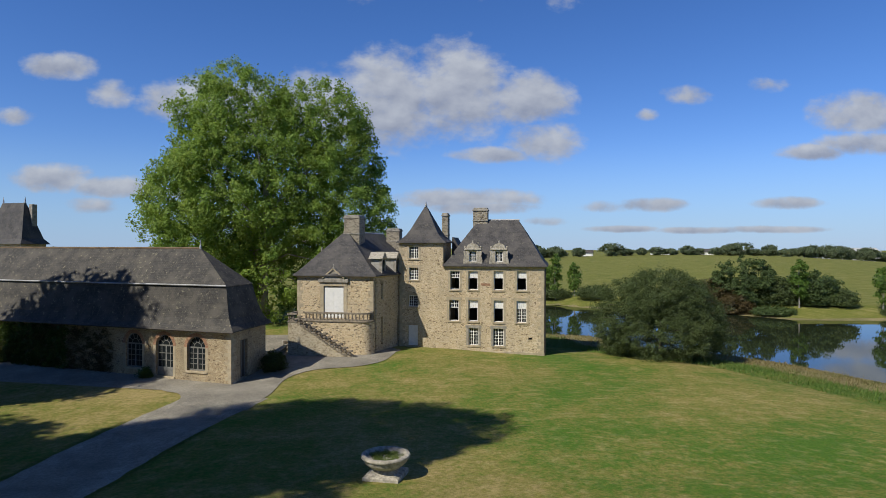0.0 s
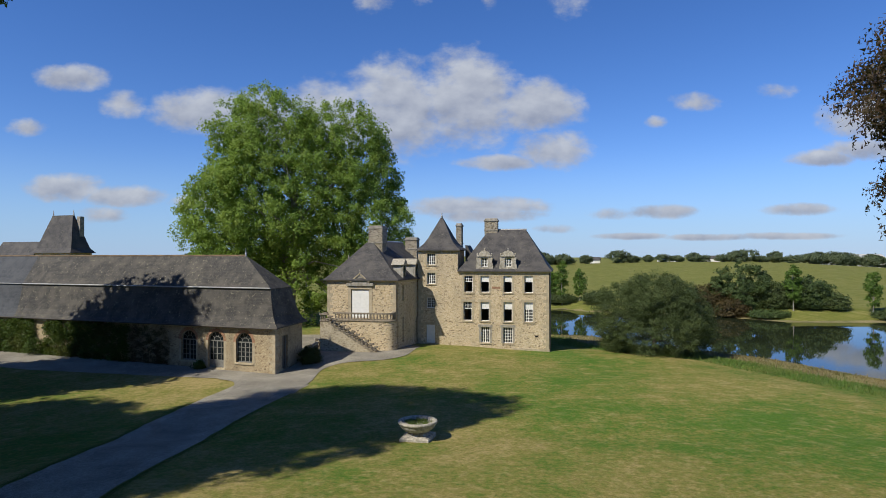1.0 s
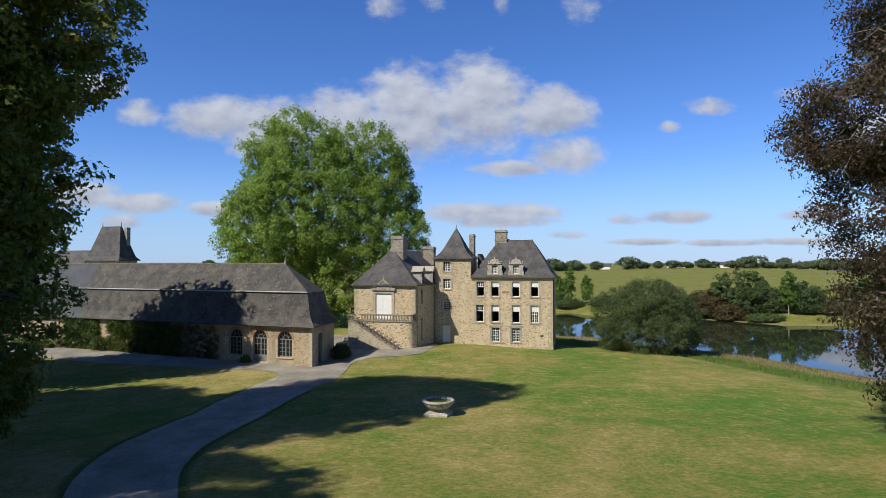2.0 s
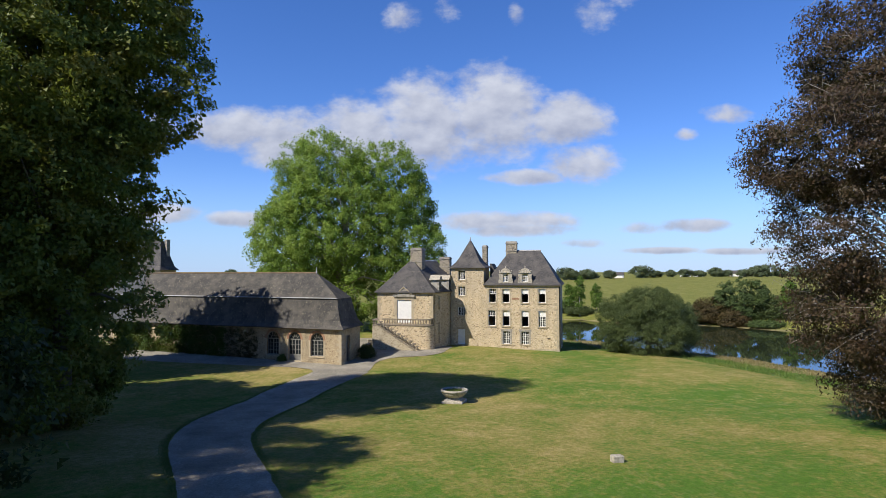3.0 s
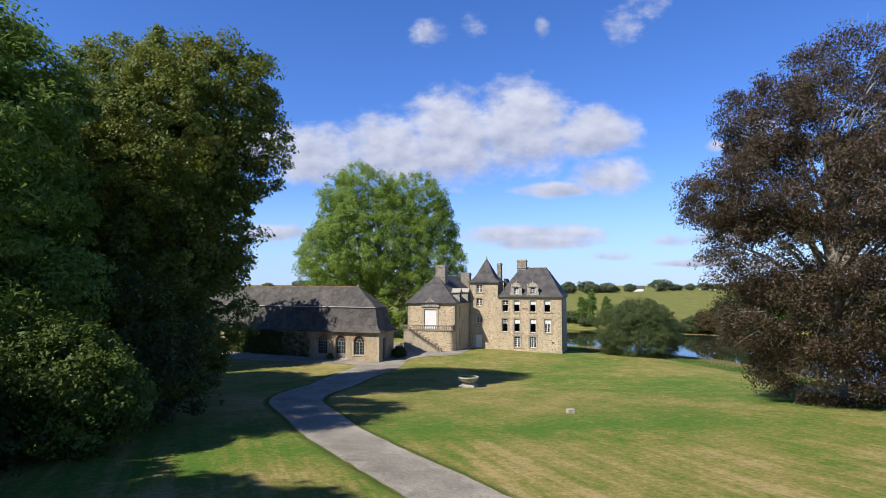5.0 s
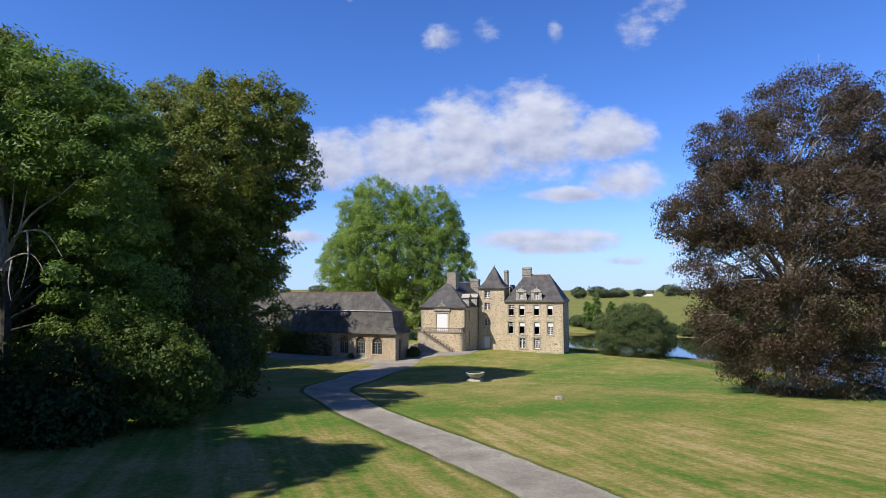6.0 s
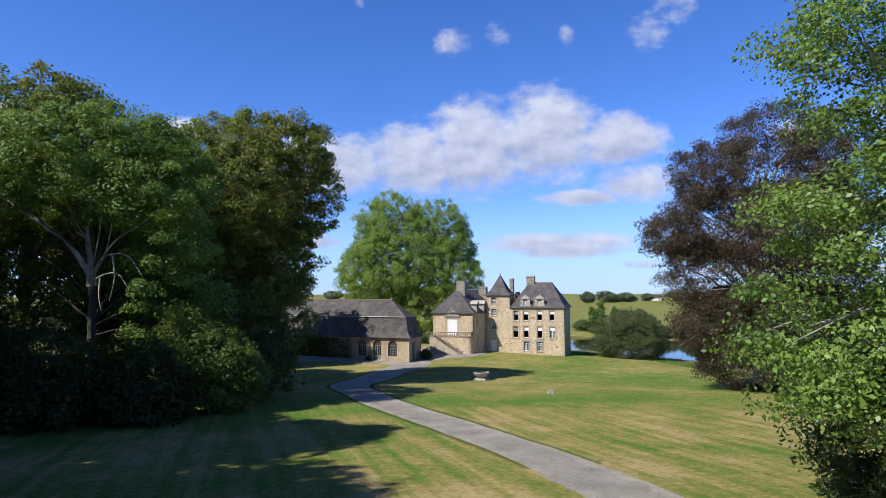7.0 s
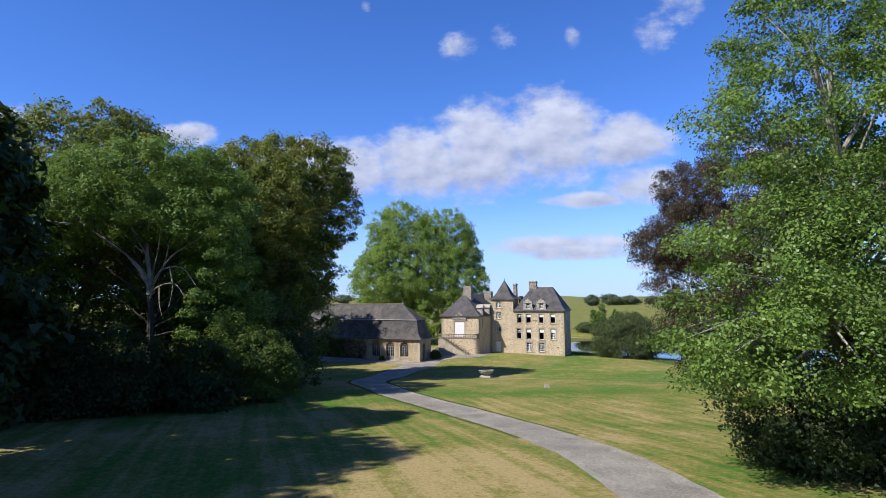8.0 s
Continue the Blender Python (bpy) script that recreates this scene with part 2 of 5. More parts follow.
def slate(name, tones, lichen):
    m, nt, p = material(name)
    obj = nt.nodes.new("ShaderNodeTexCoord")
    sep, com = nt.nodes.new("ShaderNodeSeparateXYZ"), nt.nodes.new("ShaderNodeCombineXYZ")
    nt.links.new(obj.outputs["Object"], sep.inputs[0])
    add = nt.nodes.new("ShaderNodeMath")
    nt.links.new(sep.outputs[0], add.inputs[0])
    nt.links.new(sep.outputs[1], add.inputs[1])
    nt.links.new(add.outputs[0], com.inputs[0])
    nt.links.new(sep.outputs[2], com.inputs[1])
    br = nt.nodes.new("ShaderNodeTexBrick")
    br.inputs["Scale"].default_value = 1.0
    br.inputs["Brick Width"].default_value, br.inputs["Row Height"].default_value, br.inputs["Mortar Size"].default_value = 0.22, 0.15, 0.008
    br.inputs["Color1"].default_value, br.inputs["Color2"].default_value, br.inputs["Mortar"].default_value = (*tones[0], 1), (*tones[1], 1), (*[c * 0.45 for c in tones[0]], 1)
    br.inputs["Bias"].default_value = 0.0
    nt.links.new(com.outputs[0], br.inputs["Vector"])
    v = coords(nt)
    big = noise_tex(nt, v, 0.7, 6.0, 0.62)
    body = blend(nt, ranged(nt, big, 0.42, 0.62, 0, 0.85), br.outputs["Color"], tones[2])
    spots = noise_tex(nt, v, 3.6, 8.0, 0.8)
    body = blend(nt, ranged(nt, spots, 0.57, 0.66, 0, lichen), body, (0.34, 0.31, 0.22))
    nt.links.new(body, p.inputs["Base Color"])
    nt.links.new(ranged(nt, spots, 0.3, 0.7, 0.65, 0.9), p.inputs["Roughness"])
    p.inputs["Specular IOR Level"].default_value = 0.3
    bumped(nt, p, br.outputs["Fac"], -0.35, 0.02)
    return m


SLATE = slate("old_slate", [(0.054, 0.051, 0.053), (0.084, 0.079, 0.079), (0.108, 0.099, 0.092)], 0.5)
MOSSY_SLATE = slate("mossy_old_slate", [(0.047, 0.044, 0.043), (0.072, 0.067, 0.063), (0.106, 0.096, 0.082)], 0.95)
NEW_SLATE = slate("blue_new_slate", [(0.055, 0.059, 0.070), (0.075, 0.079, 0.090), (0.082, 0.086, 0.094)], 0.05)


def glass():
    m, nt, p = material("old_window_glass")
    p.inputs["Base Color"].default_value = (0.02, 0.024, 0.026, 1)
    p.inputs["Roughness"].default_value = 0.08
    bumped(nt, p, noise_tex(nt, coords(nt), 2.0, 2.0), 0.08, 0.02)
    return m


GLASS = glass()


def leaf_mat(name, dark, light, turned=None, share=0.0, through=0.3, rough=0.55):
    m, nt, p = material(name)
    geo = nt.nodes.new("ShaderNodeNewGeometry")
    v = coords(nt)
    big = noise_tex(nt, v, 0.22, 3.0)
    mixv = nt.nodes.new("ShaderNodeMath")
    mixv.operation = "MULTIPLY_ADD"
    nt.links.new(geo.outputs["Random Per Island"], mixv.inputs[0])
    mixv.inputs[1].default_value = 0.55
    nt.links.new(ranged(nt, big, 0.3, 0.7, 0.0, 0.45), mixv.inputs[2])
    color = ramp(nt, mixv.outputs[0], [(0.05, dark), (0.95, light)])
    if turned:
        patch = noise_tex(nt, v, 0.35, 4.0)
        color = blend(nt, ranged(nt, patch, 0.5, 0.68, 0.0, share), color, turned)
    nt.links.new(color, p.inputs["Base Color"])
    p.inputs["Roughness"].default_value = rough
    p.inputs["Specular IOR Level"].default_value = 0.3
    tr = nt.nodes.new("ShaderNodeBsdfTranslucent")
    nt.links.new(blend(nt, 0.25, color, (0.35, 0.42, 0.05)), tr.inputs["Color"])
    mx = nt.nodes.new("ShaderNodeMixShader")
    mx.inputs[0].default_value = through
    nt.links.new(p.outputs[0], mx.inputs[1])
    nt.links.new(tr.outputs[0], mx.inputs[2])
    nt.links.new(mx.outputs[0], nt.nodes["Material Output"].inputs[0])
    return m


FRINGE = leaf_mat("short_grass", (0.07, 0.13, 0.02), (0.17, 0.20, 0.05), None, 0, 0.2)
BARK = plain("grey_bark", (0.17, 0.15, 0.12), 0.95, 0, 0.5, 3.0)
# ash trunk and inner limbs: shade under the crown is put into this tone
SHADED_BARK = plain("shaded_bark", (0.055, 0.050, 0.038), 0.95, 0, 0.5, 3.0)
PALE_BARK = plain("pale_bark", (0.34, 0.31, 0.26), 0.9, 0, 0.4, 2.0)


# ---- building blocks ----
class Shape:
    """Vertices and faces of one mesh."""

    def __init__(self):
        self.v, self.f = [], []

    def add(self, verts, faces):
        n = len(self.v)
        self.v += [tuple(p) for p in verts]
        self.f += [tuple(i + n for i in f) for f in faces]
        return self

    def box(self, x0, x1, y0, y1, z0, z1, c=0.0):
        """A box, with its upright edges and top cut by c."""
        if c <= 0:
            p = [(x, y, z) for z in (z0, z1) for x, y in ((x0, y0), (x1, y0), (x1, y1), (x0, y1))]
            return self.add(p, [(3, 2, 1, 0), (4, 5, 6, 7), (0, 1, 5, 4), (1, 2, 6, 5), (2, 3, 7, 6), (3, 0, 4, 7)])
        ring = [(x0 + c, y0), (x1 - c, y0), (x1, y0 + c), (x1, y1 - c), (x1 - c, y1), (x0 + c, y1), (x0, y1 - c), (x0, y0 + c)]
        mx, my = (x0 + x1) / 2, (y0 + y1) / 2
        sx, sy = 1 - 2 * c / max(x1 - x0, 1e-6), 1 - 2 * c / max(y1 - y0, 1e-6)
        p = [(x, y, z0) for x, y in ring] + [(x, y, z1 - c) for x, y in ring] + [(mx + (x - mx) * sx, my + (y - my) * sy, z1) for x, y in ring]
        f = [tuple(range(7, -1, -1)), tuple(range(16, 24))]
        f += [(a + i, a + (i + 1) % 8, a + 8 + (i + 1) % 8, a + 8 + i) for a in (0, 8) for i in range(8)]
        return self.add(p, f)

    def loft(self, rings, cap=True):
        """Rings of equally many points, skinned."""
        n, p, f = len(rings[0]), [q for r in rings for q in r], []
        for a in range(len(rings) - 1):
            f += [(a * n + i, a * n + (i + 1) % n, (a + 1) * n + (i + 1) % n, (a + 1) * n + i) for i in range(n)]
        if cap:
            f += [tuple(range(n - 1, -1, -1)), tuple(range((len(rings) - 1) * n, len(rings) * n))]
        return self.add(p, f)

    def lathe(self, x, y, profile, n=12):
        return self.loft([[(x + r * math.cos(2 * math.pi * i / n), y + r * math.sin(2 * math.pi * i / n), z) for i in range(n)] for r, z in profile])

    def tube(self, path, radii, n=7):
        rings = []
        for i, p in enumerate(path):
            p = Vector(p)
            d = (Vector(path[min(i + 1, len(path) - 1)]) - Vector(path[max(i - 1, 0)])).normalized()
            a = d.orthogonal().normalized()
            b = d.cross(a)
            rings.append([tuple(p + float(radii[i]) * (math.cos(2 * math.pi * k / n) * a + math.sin(2 * math.pi * k / n) * b)) for k in range(n)])
        return self.loft(rings)

    def mesh(self, name, move=None):
        me = bpy.data.meshes.new(name)
        me.from_pydata([move(*p) for p in self.v] if move else self.v, [], self.f)
        me.validate()
        me.update()
        return me


def part(name, shape, mat, parent=None, label="", move=None):
    me = shape.mesh(name, move) if isinstance(shape, Shape) else shape
    ob = new(name, me)
    if me.materials:
        me.materials[0] = mat
    else:
        me.materials.append(mat)
    ob.parent = parent
    return tagged(ob, label) if label else ob


def holder(name, m, label, category, group="", kind=""):
    ob = new(name)
    ob.matrix_world = m
    ob.empty_display_size = 0.5
    return tagged(ob, label, category, group, kind)


def quick_mesh(name, verts, quads):
    me = bpy.data.meshes.new(name)
    nv, nq = len(verts), len(quads)
    quads = np.asarray(quads, np.int32)
    k = quads.shape[1]
    me.vertices.add(nv)
    me.vertices.foreach_set("co", np.asarray(verts, np.float32).ravel())
    me.loops.add(nq * k)
    me.loops.foreach_set("vertex_index", quads.ravel())
    me.polygons.add(nq)
    me.polygons.foreach_set("loop_start", np.arange(0, nq * k, k, dtype=np.int32))
    me.update(calc_edges=True)
    me.validate()
    return me


def pierced(shape, a0, a1, z0, z1, thick, holes, place):
    """A wall between a0..a1 and z0..z1 with openings (a0, a1, z0, z1[, rise of an arch]); place(a, depth, z) lays it out, depth from 0 at the face inwards."""
    us = sorted({a0, a1, *[h[0] for h in holes], *[h[1] for h in holes]})
    zs = sorted({z0, z1, *[h[2] for h in holes], *[h[3] for h in holes], *[h[3] + h[4] for h in holes if len(h) > 4]})

    def open_at(u, z):
        for h in holes:
            if h[0] < u < h[1]:
                if h[2] < z < h[3]:
                    return 1
                if len(h) > 4 and h[3] < z < h[3] + h[4]:
                    return 2
        return 0

    nu, nz = len(us) - 1, len(zs) - 1
    state = [[open_at((us[i] + us[i + 1]) / 2, (zs[j] + zs[j + 1]) / 2) for j in range(nz)] for i in range(nu)]

    def quad(pts):
        shape.add([place(*p) for p in pts], [(0, 1, 2, 3)])

    for i in range(nu):
        for j in range(nz):
            if state[i][j]:
                continue
            a, b, c, d = us[i], us[i + 1], zs[j], zs[j + 1]
            quad([(a, 0, c), (b, 0, c), (b, 0, d), (a, 0, d)])
            quad([(b, thick, c), (a, thick, c), (a, thick, d), (b, thick, d)])
            for di, dj, e in ((-1, 0, [(a, thick, c), (a, 0, c), (a, 0, d), (a, thick, d)]), (1, 0, [(b, 0, c), (b, thick, c), (b, thick, d), (b, 0, d)]),
                              (0, -1, [(a, thick, c), (b, thick, c), (b, 0, c), (a, 0, c)]), (0, 1, [(a, 0, d), (b, 0, d), (b, thick, d), (a, thick, d)])):
                ii, jj = i + di, j + dj
                if not (0 <= ii < nu and 0 <= jj < nz) or state[ii][jj] == 1 or (state[ii][jj] == 2 and dj == 0 and di == 0):
                    quad(e)
    for h in holes:
        if len(h) > 4:
            n, m, r, top = 12, (h[0] + h[1]) / 2, (h[1] - h[0]) / 2, h[3] + h[4]
            arc = [(m - r * math.cos(math.pi * k / n), h[3] + h[4] * math.sin(math.pi * k / n)) for k in range(n + 1)]
            for (ua, za), (ub, zb) in zip(arc, arc[1:]):
                quad([(ua, 0, za), (ub, 0, zb), (ub, 0, top), (ua, 0, top)])
                quad([(ub, thick, zb), (ua, thick, za), (ua, thick, top), (ub, thick, top)])
                quad([(ua, thick, za), (ub, thick, zb), (ub, 0, zb), (ua, 0, za)])
    return shape


def hip_roof(x0, x1, y0, y1, levels):
    """Skins a roof over a rectangle; levels: (height, inset along x, inset along y)."""
    s = Shape()
    s.loft([[(x0 + a, y0 + b, z), (x1 - a, y0 + b, z), (x1 - a, y1 - b, z), (x0 + a, y1 - b, z)] for z, a, b in levels])
    return s


# ---- ground ----
POND = [(0, 96), (12, 93), (25, 87.5), (26, 80), (31, 76), (37, 71.5), (41, 66), (43, 60.5), (45.5, 54), (50, 44), (56, 29), (65, 10), (82, -15), (130, -40), (260, -40),
        (300, 70), (170, 99), (120, 103), (82, 107), (67, 108), (59, 118), (47, 124), (35, 130), (28, 137), (10, 141), (-6, 132), (-8, 108)]
RISE = [(-400, 14), (-200, 9.5), (-80, 6.4), (-31, 4.1), (-17, 3.1), (8.5, 1.9), (19, 1.0), (31, 0.05), (44, 0.0), (60, 0.3), (75, 0.35), (110, 0.4), (2000, 0.4)]


def soft_step(a, b, x):
    t = np.clip((x - a) / (b - a), 0, 1)
    return t * t * (3 - 2 * t)


def pond_distance(x, y):
    """How far outside the pond's edge a place lies; minus: inside."""
    x, y = np.asarray(x, float), np.asarray(y, float)
    best, inside = np.full(x.shape, 1e9), np.zeros(x.shape, bool)
    for (ax, ay), (bx, by) in zip(POND, POND[1:] + POND[:1]):
        t = np.clip(((x - ax) * (bx - ax) + (y - ay) * (by - ay)) / ((bx - ax) ** 2 + (by - ay) ** 2), 0, 1)
        best = np.minimum(best, np.hypot(x - ax - t * (bx - ax), y - ay - t * (by - ay)))
        cross = ((ay > y) != (by > y)) & (x < (bx - ax) * (y - ay) / (by - ay + 1e-12) + ax)
        inside ^= cross
    return np.where(inside, -best, best)


def ground_z(x, y):
    x, y = np.asarray(x, float), np.asarray(y, float)
    ys, zs = zip(*RISE)
    base = np.interp(y, ys, zs)
    base = base + 0.25 * soft_step(8, -6, x) * soft_step(50, 62, y) - 0.35 * soft_step(2, 14, x) * soft_step(45, 60, y) * soft_step(120, 90, y)
    crest = 4.0 + 2.9 * np.exp(-(((x - 150) / 95) ** 2)) - 4.0 * soft_step(190, 330, x) + 4.0 * soft_step(-20, -160, x)
    hill = soft_step(118, 345, y) * (crest - 0.4) * soft_step(-150, -20, x + 0.0 * y) + soft_step(118, 345, y) * 7.0 * (1 - soft_step(-150, -20, x))
    base = base + hill - 6.0 * soft_step(380, 900, y)
    d = pond_distance(x, y)
    rise = np.where(y > 100, soft_step(0, 9, d), 0.22 * soft_step(0, 2, d) + 0.78 * soft_step(3, 19, d))
    out = -1.45 + (base + 1.45) * rise
    return np.where(d < 0, -1.45 + np.maximum(d * 0.22, -1.6), out)


def axis_lines(stops):
    out = []
    for (a, b, step) in stops:
        out += list(np.arange(a, b, step))
    return np.array(out + [stops[-1][1]])


gx = axis_lines([(-2500, -400, 150), (-400, -120, 20), (-120, -60, 4), (-60, 70, 1.0), (70, 150, 4), (150, 400, 14), (400, 2500, 150)])
gy = axis_lines([(-900, -300, 60), (-300, -90, 14), (-90, 110, 1.0), (110, 180, 3), (180, 420, 10), (420, 1000, 40), (1000, 3000, 200)])
GX, GY = np.meshgrid(gx, gy)
GZ = ground_z(GX, GY)
nx, ny = len(gx), len(gy)
idx = np.arange(nx * ny).reshape(ny, nx)
ground_mesh = quick_mesh("ground", np.stack([GX, GY, GZ], -1).reshape(-1, 3), np.stack([idx[:-1, :-1], idx[:-1, 1:], idx[1:, 1:], idx[1:, :-1]], -1).reshape(-1, 4))
for poly in ground_mesh.polygons:
    poly.use_smooth = True


def grass():
    m, nt, p = material("mown_grass")
    v = coords(nt)
    sep = nt.nodes.new("ShaderNodeSeparateXYZ")
    nt.links.new(v, sep.inputs[0])

    def total(*terms):
        out = terms[0]
        for t in terms[1:]:
            n = nt.nodes.new("ShaderNodeMath")
            nt.links.new(out, n.inputs[0])
            nt.links.new(t, n.inputs[1])
            out = n.outputs[0]
        return out

    big = noise_tex(nt, v, 0.05, 5.0, 0.6)
    turned = nt.nodes.new("ShaderNodeMapping")
    turned.inputs["Rotation"].default_value[2] = radians(65)
    nt.links.new(v, turned.inputs["Vector"])
    wide = nt.nodes.new("ShaderNodeVectorMath")
    wide.operation = "MULTIPLY"
    wide.inputs[1].default_value = (0.05, 0.75, 0.0)
    nt.links.new(turned.outputs[0], wide.inputs[0])
    mid = noise_tex(nt, v, 0.30, 7.0, 0.7)
    tuft = noise_tex(nt, v, 2.6, 6.0, 0.75)
    fine = noise_tex(nt, v, 6.0, 7.0, 0.85)
    stripe = noise_tex(nt, wide.outputs[0], 1.0, 4.0, 0.6)
    from_mound = nt.nodes.new("ShaderNodeVectorMath")
    from_mound.operation = "SUBTRACT"
    from_mound.inputs[1].default_value = (8.0, 12.0, 0.0)
    nt.links.new(v, from_mound.inputs[0])
    polar, round_it = nt.nodes.new("ShaderNodeSeparateXYZ"), nt.nodes.new("ShaderNodeCombineXYZ")
    nt.links.new(from_mound.outputs[0], polar.inputs[0])
    reach, angle = nt.nodes.new("ShaderNodeVectorMath"), nt.nodes.new("ShaderNodeMath")
    reach.operation, angle.operation = "LENGTH", "ARCTAN2"
    nt.links.new(from_mound.outputs[0], reach.inputs[0])
    nt.links.new(polar.outputs[1], angle.inputs[0])
    nt.links.new(polar.outputs[0], angle.inputs[1])
    spread = nt.nodes.new("ShaderNodeMath")
    spread.operation = "MULTIPLY"
    spread.inputs[1].default_value = 14.0
    nt.links.new(angle.outputs[0], spread.inputs[0])
    nt.links.new(reach.outputs["Value"], round_it.inputs[0])
    nt.links.new(spread.outputs[0], round_it.inputs[1])
    streak = noise_tex(nt, round_it.outputs[0], 1.5, 5.0, 0.65)
    beside = nt.nodes.new("ShaderNodeMath")
    beside.operation = "MULTIPLY_ADD"
    beside.inputs[1].default_value = 0.45
    nt.links.new(sep.outputs[1], beside.inputs[0])
    nt.links.new(sep.outputs[0], beside.inputs[2])
    worn = blend(nt, ranged(nt, sep.outputs[1], -18, 2), ranged(nt, beside.outputs[0], -15, -5, 0.42, 0.16), (0.0, 0.0, 0.0))
    hollow = blend(nt, ranged(nt, sep.outputs[1], 4, 12), (0.0, 0.0, 0.0), ranged(nt, sep.outputs[0], -1, 9, 0.20, 0.02))
    dryness = total(hollow, ranged(nt, big, 0.36, 0.62, -0.30, 0.38), ranged(nt, mid, 0.34, 0.68, -0.06, 0.44), blend(nt, ranged(nt, sep.outputs[1], -8, 6), ranged(nt, stripe, 0.38, 0.62, -0.36, 0.24), (0.0, 0.0, 0.0)), worn, ranged(nt, tuft, 0.32, 0.68, -0.30, 0.40))
    body = ramp(nt, dryness, [(0.0, (0.094, 0.185, 0.025)), (0.25, (0.172, 0.210, 0.041)), (0.6, (0.285, 0.250, 0.076)), (1.0, (0.43, 0.335, 0.148))])
    crop = blend(nt, ranged(nt, mid, 0.35, 0.65), (0.150, 0.175, 0.036), (0.225, 0.222, 0.056))
    body = blend(nt, ranged(nt, sep.outputs[1], 97, 106), body, crop)
    flecks = nt.nodes.new("ShaderNodeMath")
    flecks.operation = "MULTIPLY"
    nt.links.new(ranged(nt, streak, 0.50, 0.68, 0.0, 0.4), flecks.inputs[0])
    nt.links.new(blend(nt, ranged(nt, sep.outputs[1], -6, 12), (0.0, 0.0, 0.0), ranged(nt, mid, 0.30, 0.54)), flecks.inputs[1])
    body = blend(nt, flecks.outputs[0], body, (0.52, 0.42, 0.20))
    body = blend(nt, 0.7, body, ramp(nt, fine, [(0.30, (0.28, 0.30, 0.27)), (0.58, (1.0, 1.0, 1.0))]), "MULTIPLY")
    nt.links.new(body, p.inputs["Base Color"])
    p.inputs["Roughness"].default_value = 0.95
    p.inputs["Specular IOR Level"].default_value = 0.12
    bumped(nt, p, total(fine, tuft), 0.7, 0.08)
    return m


GRASS = grass()
part("ground", ground_mesh, GRASS, None)
tagged(bpy.data.objects["ground"], "sunlit mown lawn, patchy green and dry yellow", "lawn", kind="structure")

water = Shape().add([(-60, -80, -1.5), (330, -80, -1.5), (330, 160, -1.5), (-60, 160, -1.5)], [(0, 1, 2, 3)])


def water_mat():
    m, nt, p = material("still_pond_water")
    p.inputs["Base Color"].default_value = (0.022, 0.030, 0.016, 1)
    p.inputs["Roughness"].default_value = 0.03
    p.inputs["IOR"].default_value = 1.33
    bumped(nt, p, noise_tex(nt, coords(nt, (0.6, 1.6, 1)), 0.9, 3.0), 0.05, 0.02)
    return m


tagged(part("water", water, water_mat()), "still dark pond mirroring the sky and trees", "pond", kind="structure")

# road: place of the middle, width
ROAD = [(-14.6, 47.5, 6.5), (-16.1, 41, 5.9), (-17.2, 34, 5.6), (-17.7, 26, 5.4), (-17.6, 20, 5.1), (-16.4, 14.5, 4.7), (-14.5, 10, 4.4), (-12.4, 6, 4.1), (-9.3, 0, 4.0), (-6.1, -5, 3.9), (-3.4, -9, 3.9), (-0.7, -13, 3.9), (1.9, -17.2, 3.9), (4.6, -22, 3.9), (6.9, -27, 4.0), (9.0, -32.5, 4.2), (10.8, -40, 4.4), (12.4, -50, 4.4), (13.4, -62, 4.4), (14, -80, 4.4), (14.5, -100, 4.4)]


def spline(pts, n):
    out = []
    pts = [np.array(p, float) for p in pts]
    for i in range(len(pts) - 1):
        a, b, c, d = pts[max(i - 1, 0)], pts[i], pts[i + 1], pts[min(i + 2, len(pts) - 1)]
        for k in range(n):
            t = k / n
            out.append(0.5 * (2 * b + (c - a) * t + (2 * a - 5 * b + 4 * c - d) * t * t + (3 * b - a - 3 * c + d) * t ** 3))
    return out + [pts[-1]]


def draped(rows, lift):
    """A sheet from rows of (x, y) places, laid over the ground."""
    n, p = len(rows[0]), np.array([q for r in rows for q in r], float)
    z = ground_z(p[:, 0], p[:, 1]) + lift
    i = np.arange(len(p)).reshape(len(rows), n)
    return quick_mesh("sheet", np.c_[p, z], np.stack([i[:-1, :-1], i[:-1, 1:], i[1:, 1:], i[1:, :-1]], -1).reshape(-1, 4))


def gravel(name, dark, light):
    m, nt, p = material(name)
    v = coords(nt)
    big, fine = noise_tex(nt, v, 0.35, 6.0, 0.6), noise_tex(nt, v, 22.0, 5.0, 0.7)
    body = ramp(nt, big, [(0.3, dark), (0.7, light)])
    stones = noise_tex(nt, v, 7.0, 8.0, 0.8)
    body = blend(nt, 0.6, body, ramp(nt, stones, [(0.36, (0.34, 0.34, 0.35)), (0.64, (1.28, 1.28, 1.28))]), "MULTIPLY")
    body = blend(nt, 0.6, body, ramp(nt, fine, [(0.36, (0.30, 0.30, 0.30)), (0.64, (1.2, 1.2, 1.2))]), "MULTIPLY")
    nt.links.new(body, p.inputs["Base Color"])
    p.inputs["Roughness"].default_value = 0.95
    bumped(nt, p, fine, 0.8, 0.05)
    return m


DRY_GRASS = gravel("dry_bank_grass", (0.20, 0.19, 0.065), (0.40, 0.32, 0.15))
GRAVEL = gravel("pale_gravel", (0.30, 0.272, 0.222), (0.51, 0.465, 0.38))
TRACK = gravel("worn_grey_track", (0.25, 0.225, 0.183), (0.45, 0.41, 0.333))
line = spline(ROAD, 14)


